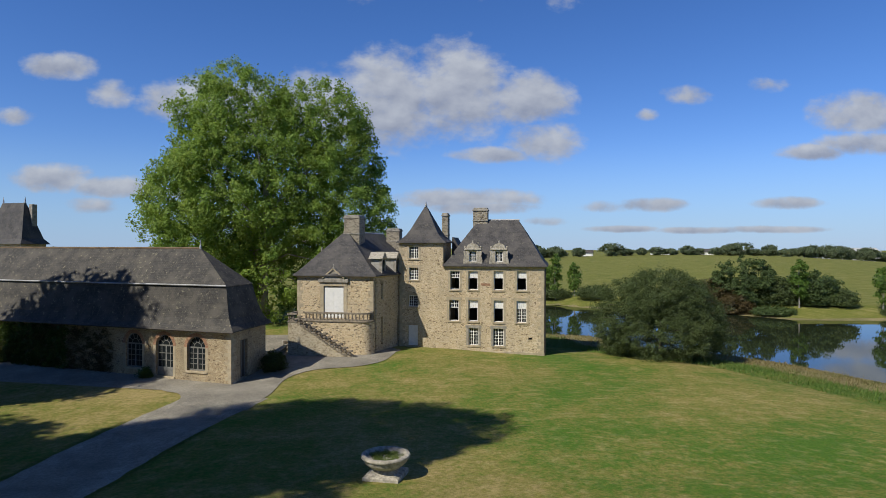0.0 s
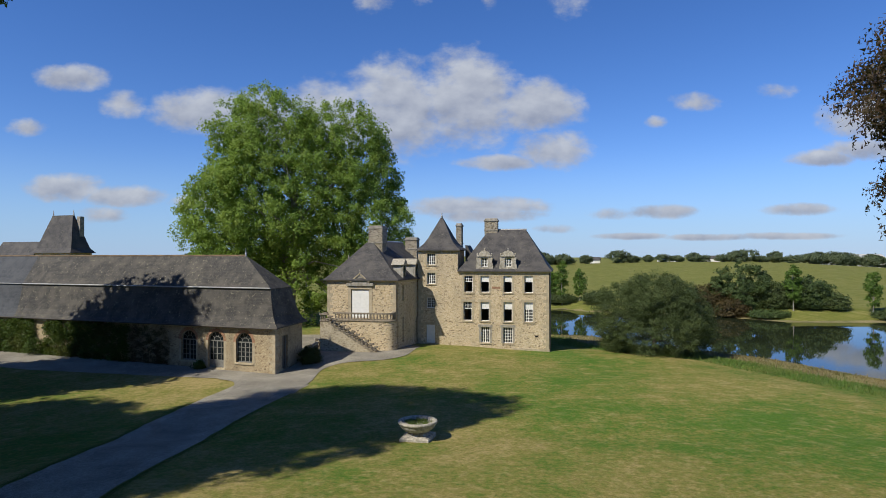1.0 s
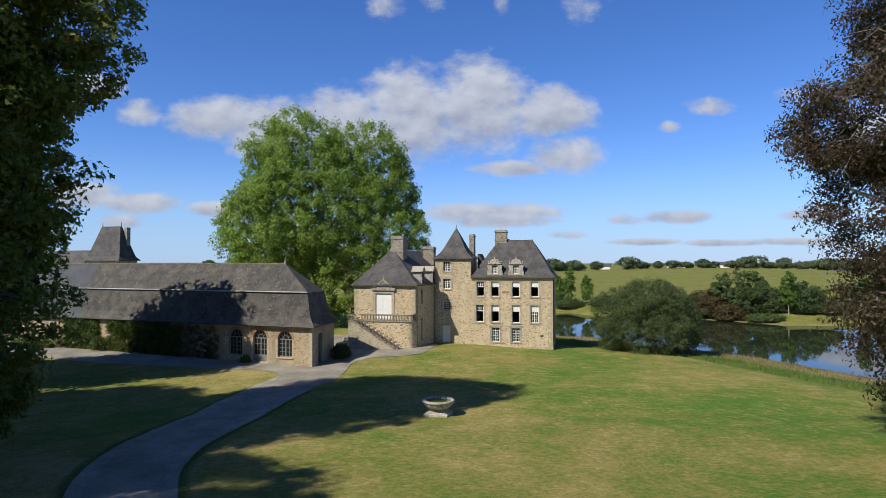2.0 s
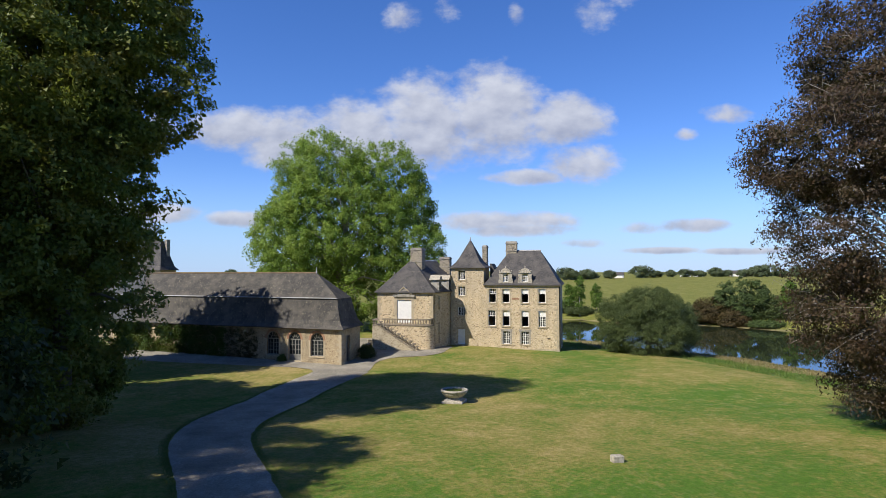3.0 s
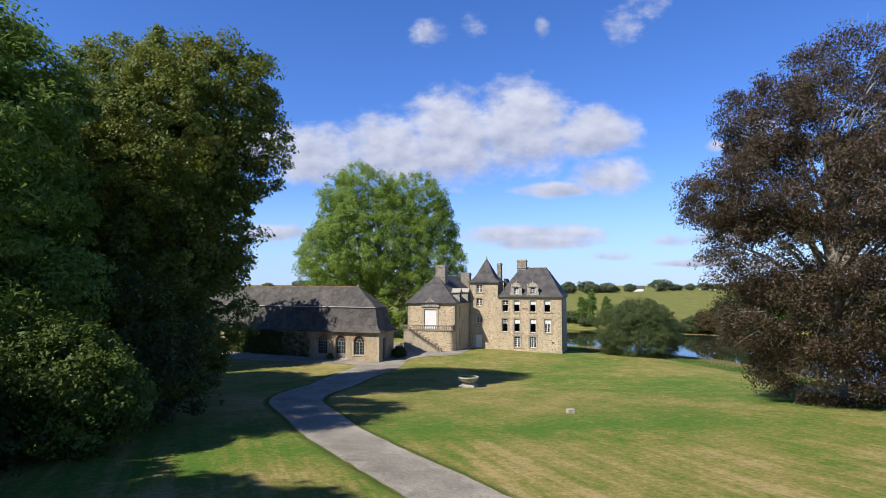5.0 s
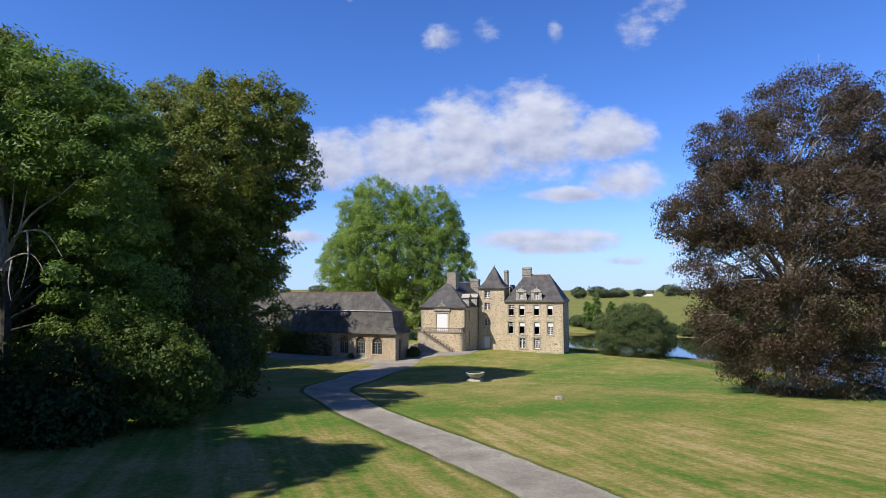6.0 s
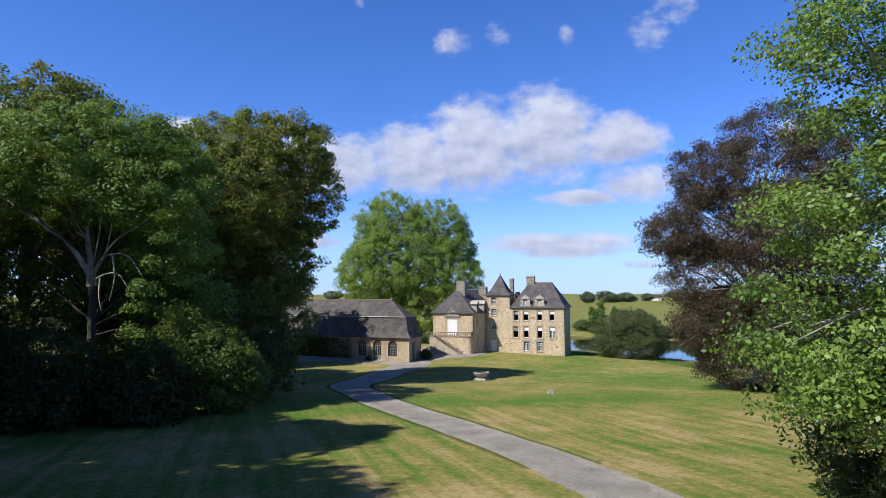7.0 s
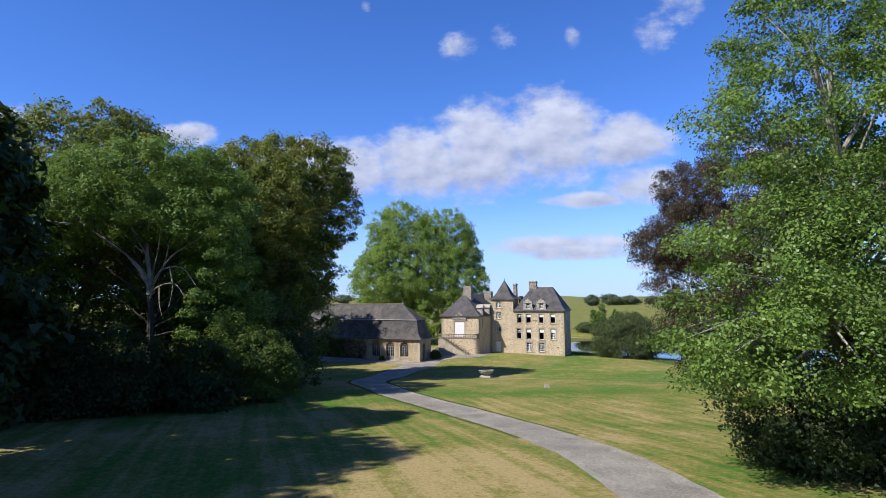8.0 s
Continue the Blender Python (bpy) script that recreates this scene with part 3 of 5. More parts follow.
def strip(share, lift, wobble):
    rows = []
    for i, (x, y, w) in enumerate(line):
        d = line[min(i + 1, len(line) - 1)][:2] - line[max(i - 1, 0)][:2]
        nrm = np.array([-d[1], d[0]]) / np.hypot(*d)
        ends = [share * w / 2 + wobble * noise.noise((x * 0.9, y * 0.9, 3.0 * k)) for k in (-1, 1)]
        rows.append([(x + nrm[0] * q, y + nrm[1] * q) for q in np.linspace(-ends[0], ends[1], 7)])
    return draped(rows, lift)


tagged(part("road", strip(1.0, 0.028, 0.14), GRAVEL), "winding gravel drive with pale loose edges", "drive", kind="structure")
tagged(part("road_track", strip(0.74, 0.040, 0.9), TRACK), "darker worn middle of the gravel drive", "drive", kind="structure")
COURT = [(43.5, -17.7, -12.1), (46.5, -18.0, -11.8), (48.2, -18.8, -11.6), (49.5, -20.5, -11.6), (52, -18.5, -11.6), (54, -16.0, -11.1), (56, -15.0, -9.5), (57.2, -14.8, -5.8), (59.3, -15.3, -3.7), (62, -19.0, -3.0), (64, -20.5, -2.7), (66, -21, -2.6), (70, -21.5, -8), (76, -22, -14)]
rows = [[(a + (b - a) * k, y) for k in np.linspace(0, 1, 14)] for y, a, b in spline(COURT, 5)]
tagged(part("forecourt", draped(rows, 0.047), TRACK), "grey gravel forecourt before the stair", "forecourt", kind="structure")
OR = pose(-15.6, 51.0, 0.0, 0, 0, -20)
rows = []
for u in np.linspace(-60, 0.4, 60):
    rows.append([tuple((OR @ Vector((u, -min(2.6 - 0.15 * u, 6.3) * k, 0)))[:2]) for k in np.linspace(1, 0, 7)])
tagged(part("forecourt_walk", draped(rows, 0.034), TRACK), "gravel walk along the orangery front", "walk", kind="structure")

# ---- the chateau ----
CH = pose(13.06, 64.91, 0.0, 0, 0, -12)
chateau = holder("chateau", CH, "pale rubble-stone manor with steep slate roofs", "house")


def flat(v):
    return lambda a, d, z: (a, v + d, z)


def sideways(u):
    """A wall that faces +u: a runs along v, depth goes to -u."""
    return lambda a, d, z: (u - d, a, z)


def casement(parent, a0, a1, z0, z1, place, kind, mat=WHITE_PAINT, cols=4, rows=5, surround=CUT_STONE, sill=True):
    """A window in an opening: frame with glazing bars, glass, blind, stone surround and sill. kind: shut, blind (white blind above an open
    sash), open (barred light above an open sash), blind_shut."""
    w, h = a1 - a0, z1 - z0

    def bar(s, b0, b1, c0, c1, d0=0.20, d1=0.27):
        s.loft([[place(b0, d, c0), place(b1, d, c0), place(b1, d, c1), place(b0, d, c1)] for d in (d1, d0)])

    t = 0.075
    f = Shape()
    for b0, b1, b2, b3, d0, d1 in ((a0, a1, z0, z1, 0.20, 0.27),):
        ring = [(b0, b2), (b1, b2), (b1, b3), (b0, b3)], [(b0 + t, b2 + t), (b1 - t, b2 + t), (b1 - t, b3 - t), (b0 + t, b3 - t)]
        f.loft([[place(*p[:1], d, p[1]) for p in q] for q, d in ((ring[0], d1), (ring[0], d0), (ring[1], d0), (ring[1], d1))], False)
    win = part("window", f, mat, parent)

    def piece(name, b0, b1, c0, c1, d0, d1, m):
        s = Shape()
        bar(s, b0, b1, c0, c1, d0, d1)
        return part(name, s, m, win)

    split = z1 - h * 0.36
    lights = []
    if kind != "shut":
        piece("transom", a0 + t, a1 - t, split - 0.04, split + 0.04, 0.205, 0.265, mat)
    if kind == "shut":
        lights = [(z0 + t, z1 - t, rows)]
    elif kind == "open":
        lights = [(split + 0.04, z1 - t, 2)]
    elif kind == "blind_shut":
        lights = [(z0 + t, split - 0.04, 4)]
    for c0, c1, n in lights:
        for i in range(1, cols):
            x = a0 + w * i / cols
            half = 0.045 if i * 2 == cols else 0.02
            piece("glazing_bar", x - half, x + half, c0, c1, 0.21, 0.25, mat)
        for i in range(1, n):
            z = c0 + (c1 - c0) * i / n
            piece("glazing_bar", a0 + t, a1 - t, z - 0.02, z + 0.02, 0.215, 0.245, mat)
        for b0, b1 in ((a0 + t, (a0 + a1) / 2), ((a0 + a1) / 2, a1 - t)):
            part("pane", Shape().add([place(b0, 0.23, c0), place(b1, 0.23, c0), place(b1, 0.23, c1), place(b0, 0.23, c1)], [(0, 1, 2, 3)]), GLASS, win)
    if kind.startswith("blind"):
        n = 4
        for i in range(n):
            x0, x1 = a0 + t + (w - 2 * t) * i / n, a0 + t + (w - 2 * t) * (i + 1) / n
            piece("blind_panel", x0 + 0.006, x1 - 0.006, split + 0.04, z1 - t, 0.2, 0.235, WHITE_PAINT)
    if surround:
        for name, b0, b1, c0, c1 in (("jamb", a0 - 0.24, a0 - 0.002, z0, z1), ("jamb", a1 + 0.002, a1 + 0.24, z0, z1), ("lintel", a0 - 0.34, a1 + 0.34, z1 + 0.002, z1 + 0.30)):
            piece(name, b0, b1, c0, c1, -0.025, 0.10, surround)
    if sill:
        piece("sill", a0 - 0.16, a1 + 0.16, z0 - 0.16, z0 - 0.004, -0.09, 0.30, CUT_STONE)
    return win


def quoins(parent, u, v, z0, z1, su, sv, seed):
    """Corner stones, long and short by turns; su, sv: which way the walls run from the corner."""
    rng = random.Random(seed)
    z, k = z0, 0
    while z < z1 - 0.1:
        h = min(rng.uniform(0.30, 0.42), z1 - z)
        a, b = (0.62, 0.34) if k % 2 else (0.34, 0.62)
        a, b = a * rng.uniform(0.85, 1.15), b * rng.uniform(0.85, 1.15)
        x0, x1 = sorted((u - su * 0.02, u + su * a))
        y0, y1 = sorted((v - sv * 0.02, v + sv * b))
        part("quoin", Shape().box(x0, x1, y0, y1, z + 0.012, z + h, 0.012), CUT_STONE, parent)
        z, k = z + h, k + 1


PAV_HOLES = [(-10.17, -9.12, 6.9, 8.93, "open"), (-8.17, -7.11, 6.9, 8.93, "blind"), (-5.39, -4.35, 6.9, 8.95, "blind"), (-2.90, -1.87, 6.9, 8.97, "blind"),
             (-10.27, -9.22, 3.47, 5.76, "open"), (-8.16, -7.11, 3.47, 5.76, "blind"), (-5.39, -4.34, 3.43, 5.78, "blind"), (-2.93, -1.87, 3.43, 5.78, "blind_shut"),
             (-8.13, -7.06, 0.86, 2.74, "shut"), (-5.45, -4.32, 0.86, 2.74, "shut")]
TOWER_HOLES = [(-14.80, -13.74, 10.27, 11.65, "shut"), (-14.80, -13.74, 7.90, 9.26, "shut"), (-14.86, -13.80, 4.95, 6.19, "shut"), (-14.90, -13.80, 0.66, 2.88, "door")]
VENT = (-1.66, -1.26, 1.62, 1.84)
part("pavilion_wall", pierced(Shape(), -10.95, 0.0, -2.5, 9.5, 0.6, [h[:4] for h in PAV_HOLES] + [VENT], flat(0)), WALL_STONE, chateau)
part("side_wall", Shape().box(-0.6, 0.0, 0.6, 9.4, -2.5, 9.5), WALL_STONE, chateau)
part("back_wall", Shape().box(-10.95, -0.6, 8.8, 9.4, -2.5, 9.5), WALL_STONE, chateau)
part("party_wall", Shape().box(-10.95, -10.4, 0.62, 8.8, -2.5, 9.5), WALL_STONE, chateau)
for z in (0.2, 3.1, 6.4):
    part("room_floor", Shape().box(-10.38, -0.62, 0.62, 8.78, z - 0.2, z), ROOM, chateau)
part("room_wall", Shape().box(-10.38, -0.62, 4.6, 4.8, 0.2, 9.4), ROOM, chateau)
part("tower_wall", pierced(Shape(), -15.9, -10.952, -2, 12.05, 0.6, [h[:4] for h in TOWER_HOLES], flat(-0.003)), WALL_STONE, chateau)
for b in ((-11.5, -10.952, 0.6, 5.0, 9.4, 12.05), (-15.9, -15.3, 0.6, 5.0, -1.5, 12.05), (-15.3, -11.5, 4.4, 5.0, -1.5, 12.05)):
    part("tower_side_wall", Shape().box(*b), WALL_STONE, chateau)
for h in PAV_HOLES:
    casement(chateau, *h[:4], flat(0), h[4], surround=GREY_STONE if h[2] < 2 else CUT_STONE)
for h in TOWER_HOLES[:3]:
    casement(chateau, *h[:4], flat(-0.003), "shut", cols=4, rows=4)
d = part("door", Shape().box(-14.88, -13.82, 0.12, 0.18, 0.66, 2.86), WHITE_PAINT, chateau, "white painted boarded door")
for i in range(1, 5):
    part("board", Shape().box(-14.88 + i * 0.212 - 0.1, -14.88 + i * 0.212 + 0.1, 0.10, 0.12, 0.70, 2.84, 0.008), WHITE_PAINT, d)
part("lintel", Shape().box(-15.1, -13.6, -0.04, 0.3, 2.884, 3.16, 0.01), CUT_STONE, chateau)
part("threshold", Shape().box(-15.0, -13.7, -0.25, 0.3, 0.42, 0.655, 0.01), CUT_STONE, chateau)
quoins(chateau, 0.0, 0.0, -0.3, 9.2, -1, 1, 3)
quoins(chateau, -15.9, -0.003, 0.2, 11.8, 1, 1, 4)
part("cornice", Shape().loft([[(-10.9, y, z), (0.14 - k, y, z), (0.14 - k, 9.4, z), (-10.9, 9.4, z)] for y, z, k in ((-0.02, 9.15, 0.12), (-0.05, 9.25, 0.09), (-0.14, 9.36, 0.0), (-0.14, 9.44, 0.0))]), CUT_STONE, chateau)
part("plinth", Shape().box(-10.9, 0.06, -0.06, 0.3, -1.5, 0.28, 0.03), CUT_STONE, chateau)
part("drainpipe", Shape().tube([(0.1, 0.16, 9.3), (0.1, 0.16, 5), (0.1, 0.16, -0.5)], [0.07, 0.07, 0.07], 8), DARK_WOOD, chateau)
part("brick_panel", Shape().box(-6.75, -5.75, -0.012, 0.1, 7.35, 7.62), BRICK, chateau)

roof = part("pavilion_roof", hip_roof(-11.0, 0.35, -0.35, 9.75, [(9.44, 0, 0), (9.55, 0.02, 0.02), (9.9, 0.34, 0.4), (10.4, 0.70, 0.86), (11.2, 1.15, 1.52), (14.65, 3.35, 4.85)]), SLATE, chateau)
part("ridge_cap", Shape().tube([(-7.75, 4.7, 14.66), (-2.9, 4.7, 14.66)], [0.11, 0.11], 8), LEAD, roof)
troof = part("tower_roof", hip_roof(-16.22, -10.63, -0.34, 5.32, [(11.98, 0, 0), (12.1, 0.02, 0.02), (12.4, 0.45, 0.45), (12.85, 0.9, 0.9), (13.5, 1.32, 1.32), (16.25, 2.72, 2.76)]), SLATE, chateau)
for y in (2.35, 2.65):
    part("finial", Shape().lathe(-13.43, y, [(0.09, 16.1), (0.10, 16.35), (0.05, 16.45), (0.03, 16.75)], 8), LEAD, troof)
part("link_roof", Shape().loft([[(-10.9, 5.4, z), (-9.2 - k, 5.4, z), (-9.2 - k, 8.9, z), (-10.9, 8.9, z)] for z, k in ((10.0, 0), (12.7, 1.5))]), SLATE, chateau)


def chimney(u0, u1, v0, v1, z0, z1):
    c = part("chimney", Shape().box(u0, u1, v0, v1, z0, z1 - 0.38), GREY_RUBBLE, chateau)
    part("cap", Shape().box(u0 - 0.08, u1 + 0.08, v0 - 0.08, v1 + 0.08, z1 - 0.38, z1 - 0.2, 0.03), GREY_STONE, c)
    part("crown", Shape().box(u0 + 0.02, u1 - 0.02, v0 + 0.02, v1 - 0.02, z1 - 0.2, z1, 0.05), GREY_STONE, c)
    part("base_course", Shape().box(u0 - 0.07, u1 + 0.07, v0 - 0.07, v1 + 0.07, z0 + (z1 - z0) * 0.42, z0 + (z1 - z0) * 0.42 + 0.14, 0.02), GREY_STONE, c)


chimney(-8.2, -6.55, 4.1, 5.3, 13.4, 16.1)
chimney(-12.15, -11.45, 5.6, 6.9, 11, 15.6)
chimney(-21.7, -19.95, -1.9, 0.1, 11.4, 15.05)
chimney(-20.1, -18.4, 9.5, 11, 11, 13.9)


def lucarne(c):
    """A stone dormer with scrolled sides and a round pediment, over the pavilion's eaves."""
    d = part("dormer", pierced(Shape(), c - 0.80, c + 0.80, 9.3, 11.25, 0.45, [(c - 0.40, c + 0.40, 9.98, 11.1)], flat(-0.08)), LICHEN_STONE, chateau, "carved grey stone dormer")
    s = Shape()
    for k in range(10):
        a, b = math.pi * k / 10, math.pi * (k + 1) / 10
        s.loft([[(c - 0.70 * math.cos(a), y, 11.42), (c - 0.70 * math.cos(b), y, 11.42), (c - 0.70 * math.cos(b), y, 11.42 + 0.55 * math.sin(b)), (c - 0.70 * math.cos(a), y, 11.42 + 0.55 * math.sin(a))] for y in (0.3, -0.12)])
    part("pediment", s, LICHEN_STONE, d)
    part("cornice", Shape().box(c - 0.92, c + 0.92, -0.2, 0.34, 11.25, 11.42, 0.03), LICHEN_STONE, d)
    part("finial", Shape().lathe(c, 0.08, [(0.10, 11.93), (0.12, 12.0), (0.05, 12.06), (0.09, 12.16), (0.02, 12.3)], 10), LICHEN_STONE, d)
    for k in (-1, 1):
        part("scroll", Shape().loft([[(c + k * 0.80, y, 9.45), (c + k * 1.02, y, 9.45), (c + k * 1.06, y, 10.1), (c + k * 0.92, y, 10.6), (c + k * 1.02, y, 11.1), (c + k * 0.80, y, 11.2)] for y in (0.2, -0.1)]), LICHEN_STONE, d)
        part("ball", Shape().lathe(c + k * 0.86, 0.05, [(0.02, 11.42), (0.10, 11.48), (0.10, 11.6), (0.02, 11.68)], 8), LICHEN_STONE, d)
    part("dormer_roof", Shape().loft([[(c - 0.8, y, 11.2), (c + 0.8, y, 11.2), (c + 0.05, y, 11.95), (c - 0.05, y, 11.95)] for y in (0.35, 2.6)]), SLATE, d)
    part("cheek", Shape().box(c - 0.78, c + 0.78, 0.37, 2.2, 9.6, 11.2), SLATE, d)
    casement(chateau, c - 0.40, c + 0.40, 9.98, 11.1, flat(-0.08), "shut", cols=4, rows=3, surround=None, sill=False)


lucarne(-7.68)
lucarne(-4.83)

# wing with its terrace and stair
W0, W1, WV, WE = -25.69, -17.33, -5.2, 8.55
part("wing_wall", pierced(Shape(), W0, W1, -1.0, WE, 0.6, [(-22.76, -20.52, 4.08, 7.43)], flat(WV)), WING_STONE, chateau)
SLITS = [(-3.65, -3.25, 1.2, 4.15), (-0.15, 0.2, 1.0, 3.8), (-3.65, -3.2, 6.0, 7.9)]
SKEW = 0.24


def courtside(a, d, z):
    """The wing's court wall runs a little aslant until it meets the tower."""
    return (W1 + SKEW * (a - WV) - d, a, z)


part("wing_side_wall", pierced(Shape(), WV + 0.6, 0.55, -1, WE, 0.6, SLITS, courtside), WALL_STONE, chateau)
part("wing_side_wall", Shape().box(W1 + 0.75, W1 + 1.35, 0.56, 22, -1, WE), WALL_STONE, chateau)
part("wing_side_wall", Shape().box(W0, W0 + 0.6, WV + 0.6, 22, -1, WE), WALL_STONE, chateau)
part("wing_back_wall", Shape().box(W0, W1, 22, 22.6, -1, WE), WALL_STONE, chateau)
for h in SLITS:
    s = Shape().add([courtside(h[0], 0.3, h[2]), courtside(h[1], 0.3, h[2]), courtside(h[1], 0.3, h[3]), courtside(h[0], 0.3, h[3])], [(0, 1, 2, 3)])
    part("window", s, GLASS, chateau, "narrow dark slit window")
wroof = part("wing_roof", Shape().loft([[(W0 - 0.4 + a, WV - 0.4 + b, z), (W1 + 0.4 - a, WV - 0.4 + b, z), (W1 + 0.4 - a + 1.35 * (1 - a / 4.36), max(0.4, WV - 0.4 + b), z), (W1 + 0.4 - a + 1.35 * (1 - a / 4.36), 23 - b, z), (W0 - 0.4 + a, 23 - b, z)]
                                       for z, a, b in [(WE - 0.06, 0, 0), (WE + 0.06, 0.02, 0.02), (8.95, 0.42, 0.38), (9.5, 0.93, 0.85), (13.2, 4.36, 3.85)]]), SLATE, chateau)
part("ridge_cap", Shape().tube([(-21.7, -1.8, 13.2), (-21.3, 19, 13.2)], [0.12, 0.12], 8), LEAD, wroof)
part("finial", Shape().lathe(W0 + 1.7, WV + 2.6, [(0.16, 10.0), (0.2, 10.5), (0.1, 10.9), (0.14, 11.1), (0.03, 11.5)], 8), GREY_STONE, wroof)
part("cornice", Shape().loft([[(W0 - k, WV - k, z), (W1 + k, WV - k, z), (W1 + k + 1.33, 0.4, z), (W1 + k + 1.33, 21, z), (W0 - k, 21, z)] for k, z in ((0.02, 8.28), (0.06, 8.38), (0.16, 8.46), (0.16, 8.535))]), CUT_STONE, chateau)
quoins(chateau, W0, WV, 4.1, 8.2, 1, 1, 5)
quoins(chateau, W1, WV, 0.4, 8.2, -1, 1, 6)
d = part("door", Shape().box(-22.710, -20.570, WV + 0.10, WV + 0.16, 4.095, 7.415), WHITE_PAINT, chateau, "tall closed white double door")
for b in ((-22.660, -21.660, 5.35, 7.375), (-21.620, -20.620, 5.35, 7.375), (-22.660, -21.660, 4.135, 5.3), (-21.620, -20.620, 4.135, 5.3)):
    part("leaf_panel", Shape().box(b[0], b[1], WV + 0.075, WV + 0.10, b[2], b[3], 0.01), WHITE_PAINT, d)
s = part("door_surround", Shape().box(-23.100, -22.735, WV - 0.06, WV + 0.2, 4.075, 7.455, 0.01), CUT_STONE, chateau)
part("jamb", Shape().box(-20.545, -20.180, WV - 0.06, WV + 0.2, 4.075, 7.455, 0.01), CUT_STONE, s)
part("lintel", Shape().box(-23.100, -20.180, WV - 0.08, WV + 0.2, 7.457, 7.85, 0.02), CUT_STONE, s)
part("entablature", Shape().box(-23.280, -19.980, WV - 0.25, WV + 0.2, 7.85, 8.2, 0.04), GREY_STONE, s)
part("pediment", Shape().loft([[(-22.630, y, 8.2), (-20.630, y, 8.2), (-20.880, y, 8.62), (-21.630 + 0.15, y, 9.3), (-21.630 - 0.15, y, 9.3), (-22.380, y, 8.62)] for y in (WV + 0.15, WV - 0.22)]), GREY_STONE, s)
for k in (-1, 1):
    part("raking_moulding", Shape().loft([[(-21.630 + k * 0.02, y, 9.34), (-21.630 + k * 1.2, y, 8.36), (-21.630 + k * 1.2, y, 8.2), (-21.630 + k * 0.02, y, 9.16)] for y in (WV + 0.1, WV - 0.32)]), CUT_STONE, s)
part("finial", Shape().lathe(-21.630, WV - 0.1, [(0.09, 9.2), (0.11, 9.4), (0.04, 9.5), (0.08, 9.62), (0.01, 9.72)], 8), GREY_STONE, s)


def side_dormer(v, deep):
    """A dormer that looks to the courtyard, with pale plastered cheeks under a stone head."""
    x = W1 + SKEW * (v - WV)
    d = part("dormer", pierced(Shape(), v - 0.72, v + 0.72, 8.5, 10.35, 0.3, [(v - 0.42, v + 0.42, 8.9, 10.2)], sideways(x + 0.06)), GREY_STONE, chateau, "stone dormer with pale plastered cheeks")
    part("cheek", Shape().box(x - deep + 0.2, x - 0.245, v - 0.66, v + 0.66, 8.7, 10.3), CHEEK, d)
    part("dormer_roof", Shape().loft([[(q, v - 0.95, 10.3), (q, v + 0.95, 10.3), (q, v + 0.08, 11.0), (q, v - 0.08, 11.0)] for q in (x - deep, x + 0.18)]), LICHEN_STONE, d)
    part("window", Shape().box(x - 0.1, x - 0.06, v - 0.42, v + 0.42, 8.9, 10.2), GLASS, d)


side_dormer(-3.2, 1.35)
side_dormer(-0.2, 3.0)

TF, TZ = -6.55, 4.03       # front and floor of the terrace


def terrace_ring(z, grow):
    u0, u1, r = -25.75 - grow, W1 + 0.12 + grow, 1.15
    pts = [(u0, WV - 0.02, z), (u0, TF - grow, z)]
    pts += [(u1 - r + r * math.sin(a), TF - grow + r - r * math.cos(a), z) for a in [k * math.pi / 16 for k in range(9)]]
    return pts + [(u1, WV - 0.02, z)]


terr = part("terrace", Shape().loft([terrace_ring(z, g) for z, g in ((-0.8, 0.12), (0.5, 0.1), (3.828, 0.0))]), WING_STONE, chateau, "rounded rubble-stone terrace base")
part("string_course", Shape().loft([terrace_ring(z, g) for z, g in ((3.83, 0.03), (3.87, 0.09), (3.97, 0.10), (TZ, 0.06))]), BALUSTRADE_STONE, terr)
baluster_mesh = Shape().lathe(0, 0, [(0.10, 0.0), (0.10, 0.07), (0.055, 0.12), (0.105, 0.26), (0.095, 0.34), (0.05, 0.48), (0.075, 0.55), (0.10, 0.58), (0.10, 0.64)], 8).mesh("baluster")


def baluster(parent, u, v, z):
    b = part("baluster", baluster_mesh, BALUSTRADE_STONE, parent)
    b.location = (u, v, z)
    return b


for i in range(16):
    baluster(terr, -24.2 + i * 0.385, TF + 0.14, TZ)
for k in range(3):
    a = 0.35 + k * 0.42
    baluster(terr, W1 + 0.12 - 1.15 + 1.0 * math.sin(a), TF + 1.15 - 1.0 * math.cos(a), TZ)
s = Shape()
inner = [(-24.5, TF + 0.28), (W1 - 1.0, TF + 0.28)] + [(W1 - 1.03 + 0.86 * math.sin(a), TF + 1.15 - 0.86 * math.cos(a)) for a in [k * math.pi / 16 for k in range(9)]]
outer = [(-24.5, TF - 0.02), (W1 - 1.0, TF - 0.02)] + [(W1 - 1.03 + 1.16 * math.sin(a), TF + 1.15 - 1.16 * math.cos(a)) for a in [k * math.pi / 16 for k in range(9)]]
for (a, b), (c, e) in zip(zip(inner, inner[1:]), zip(outer, outer[1:])):
    s.loft([[(*c, z), (*e, z), (*b, z), (*a, z)] for z in (TZ + 0.64, TZ + 0.80)])
part("hand_rail", s, BALUSTRADE_STONE, terr)
part("pedestal", Shape().box(W1 - 0.25, W1 + 0.14, WV - 0.6, WV - 0.2, TZ, TZ + 0.92, 0.03), BALUSTRADE_STONE, terr)

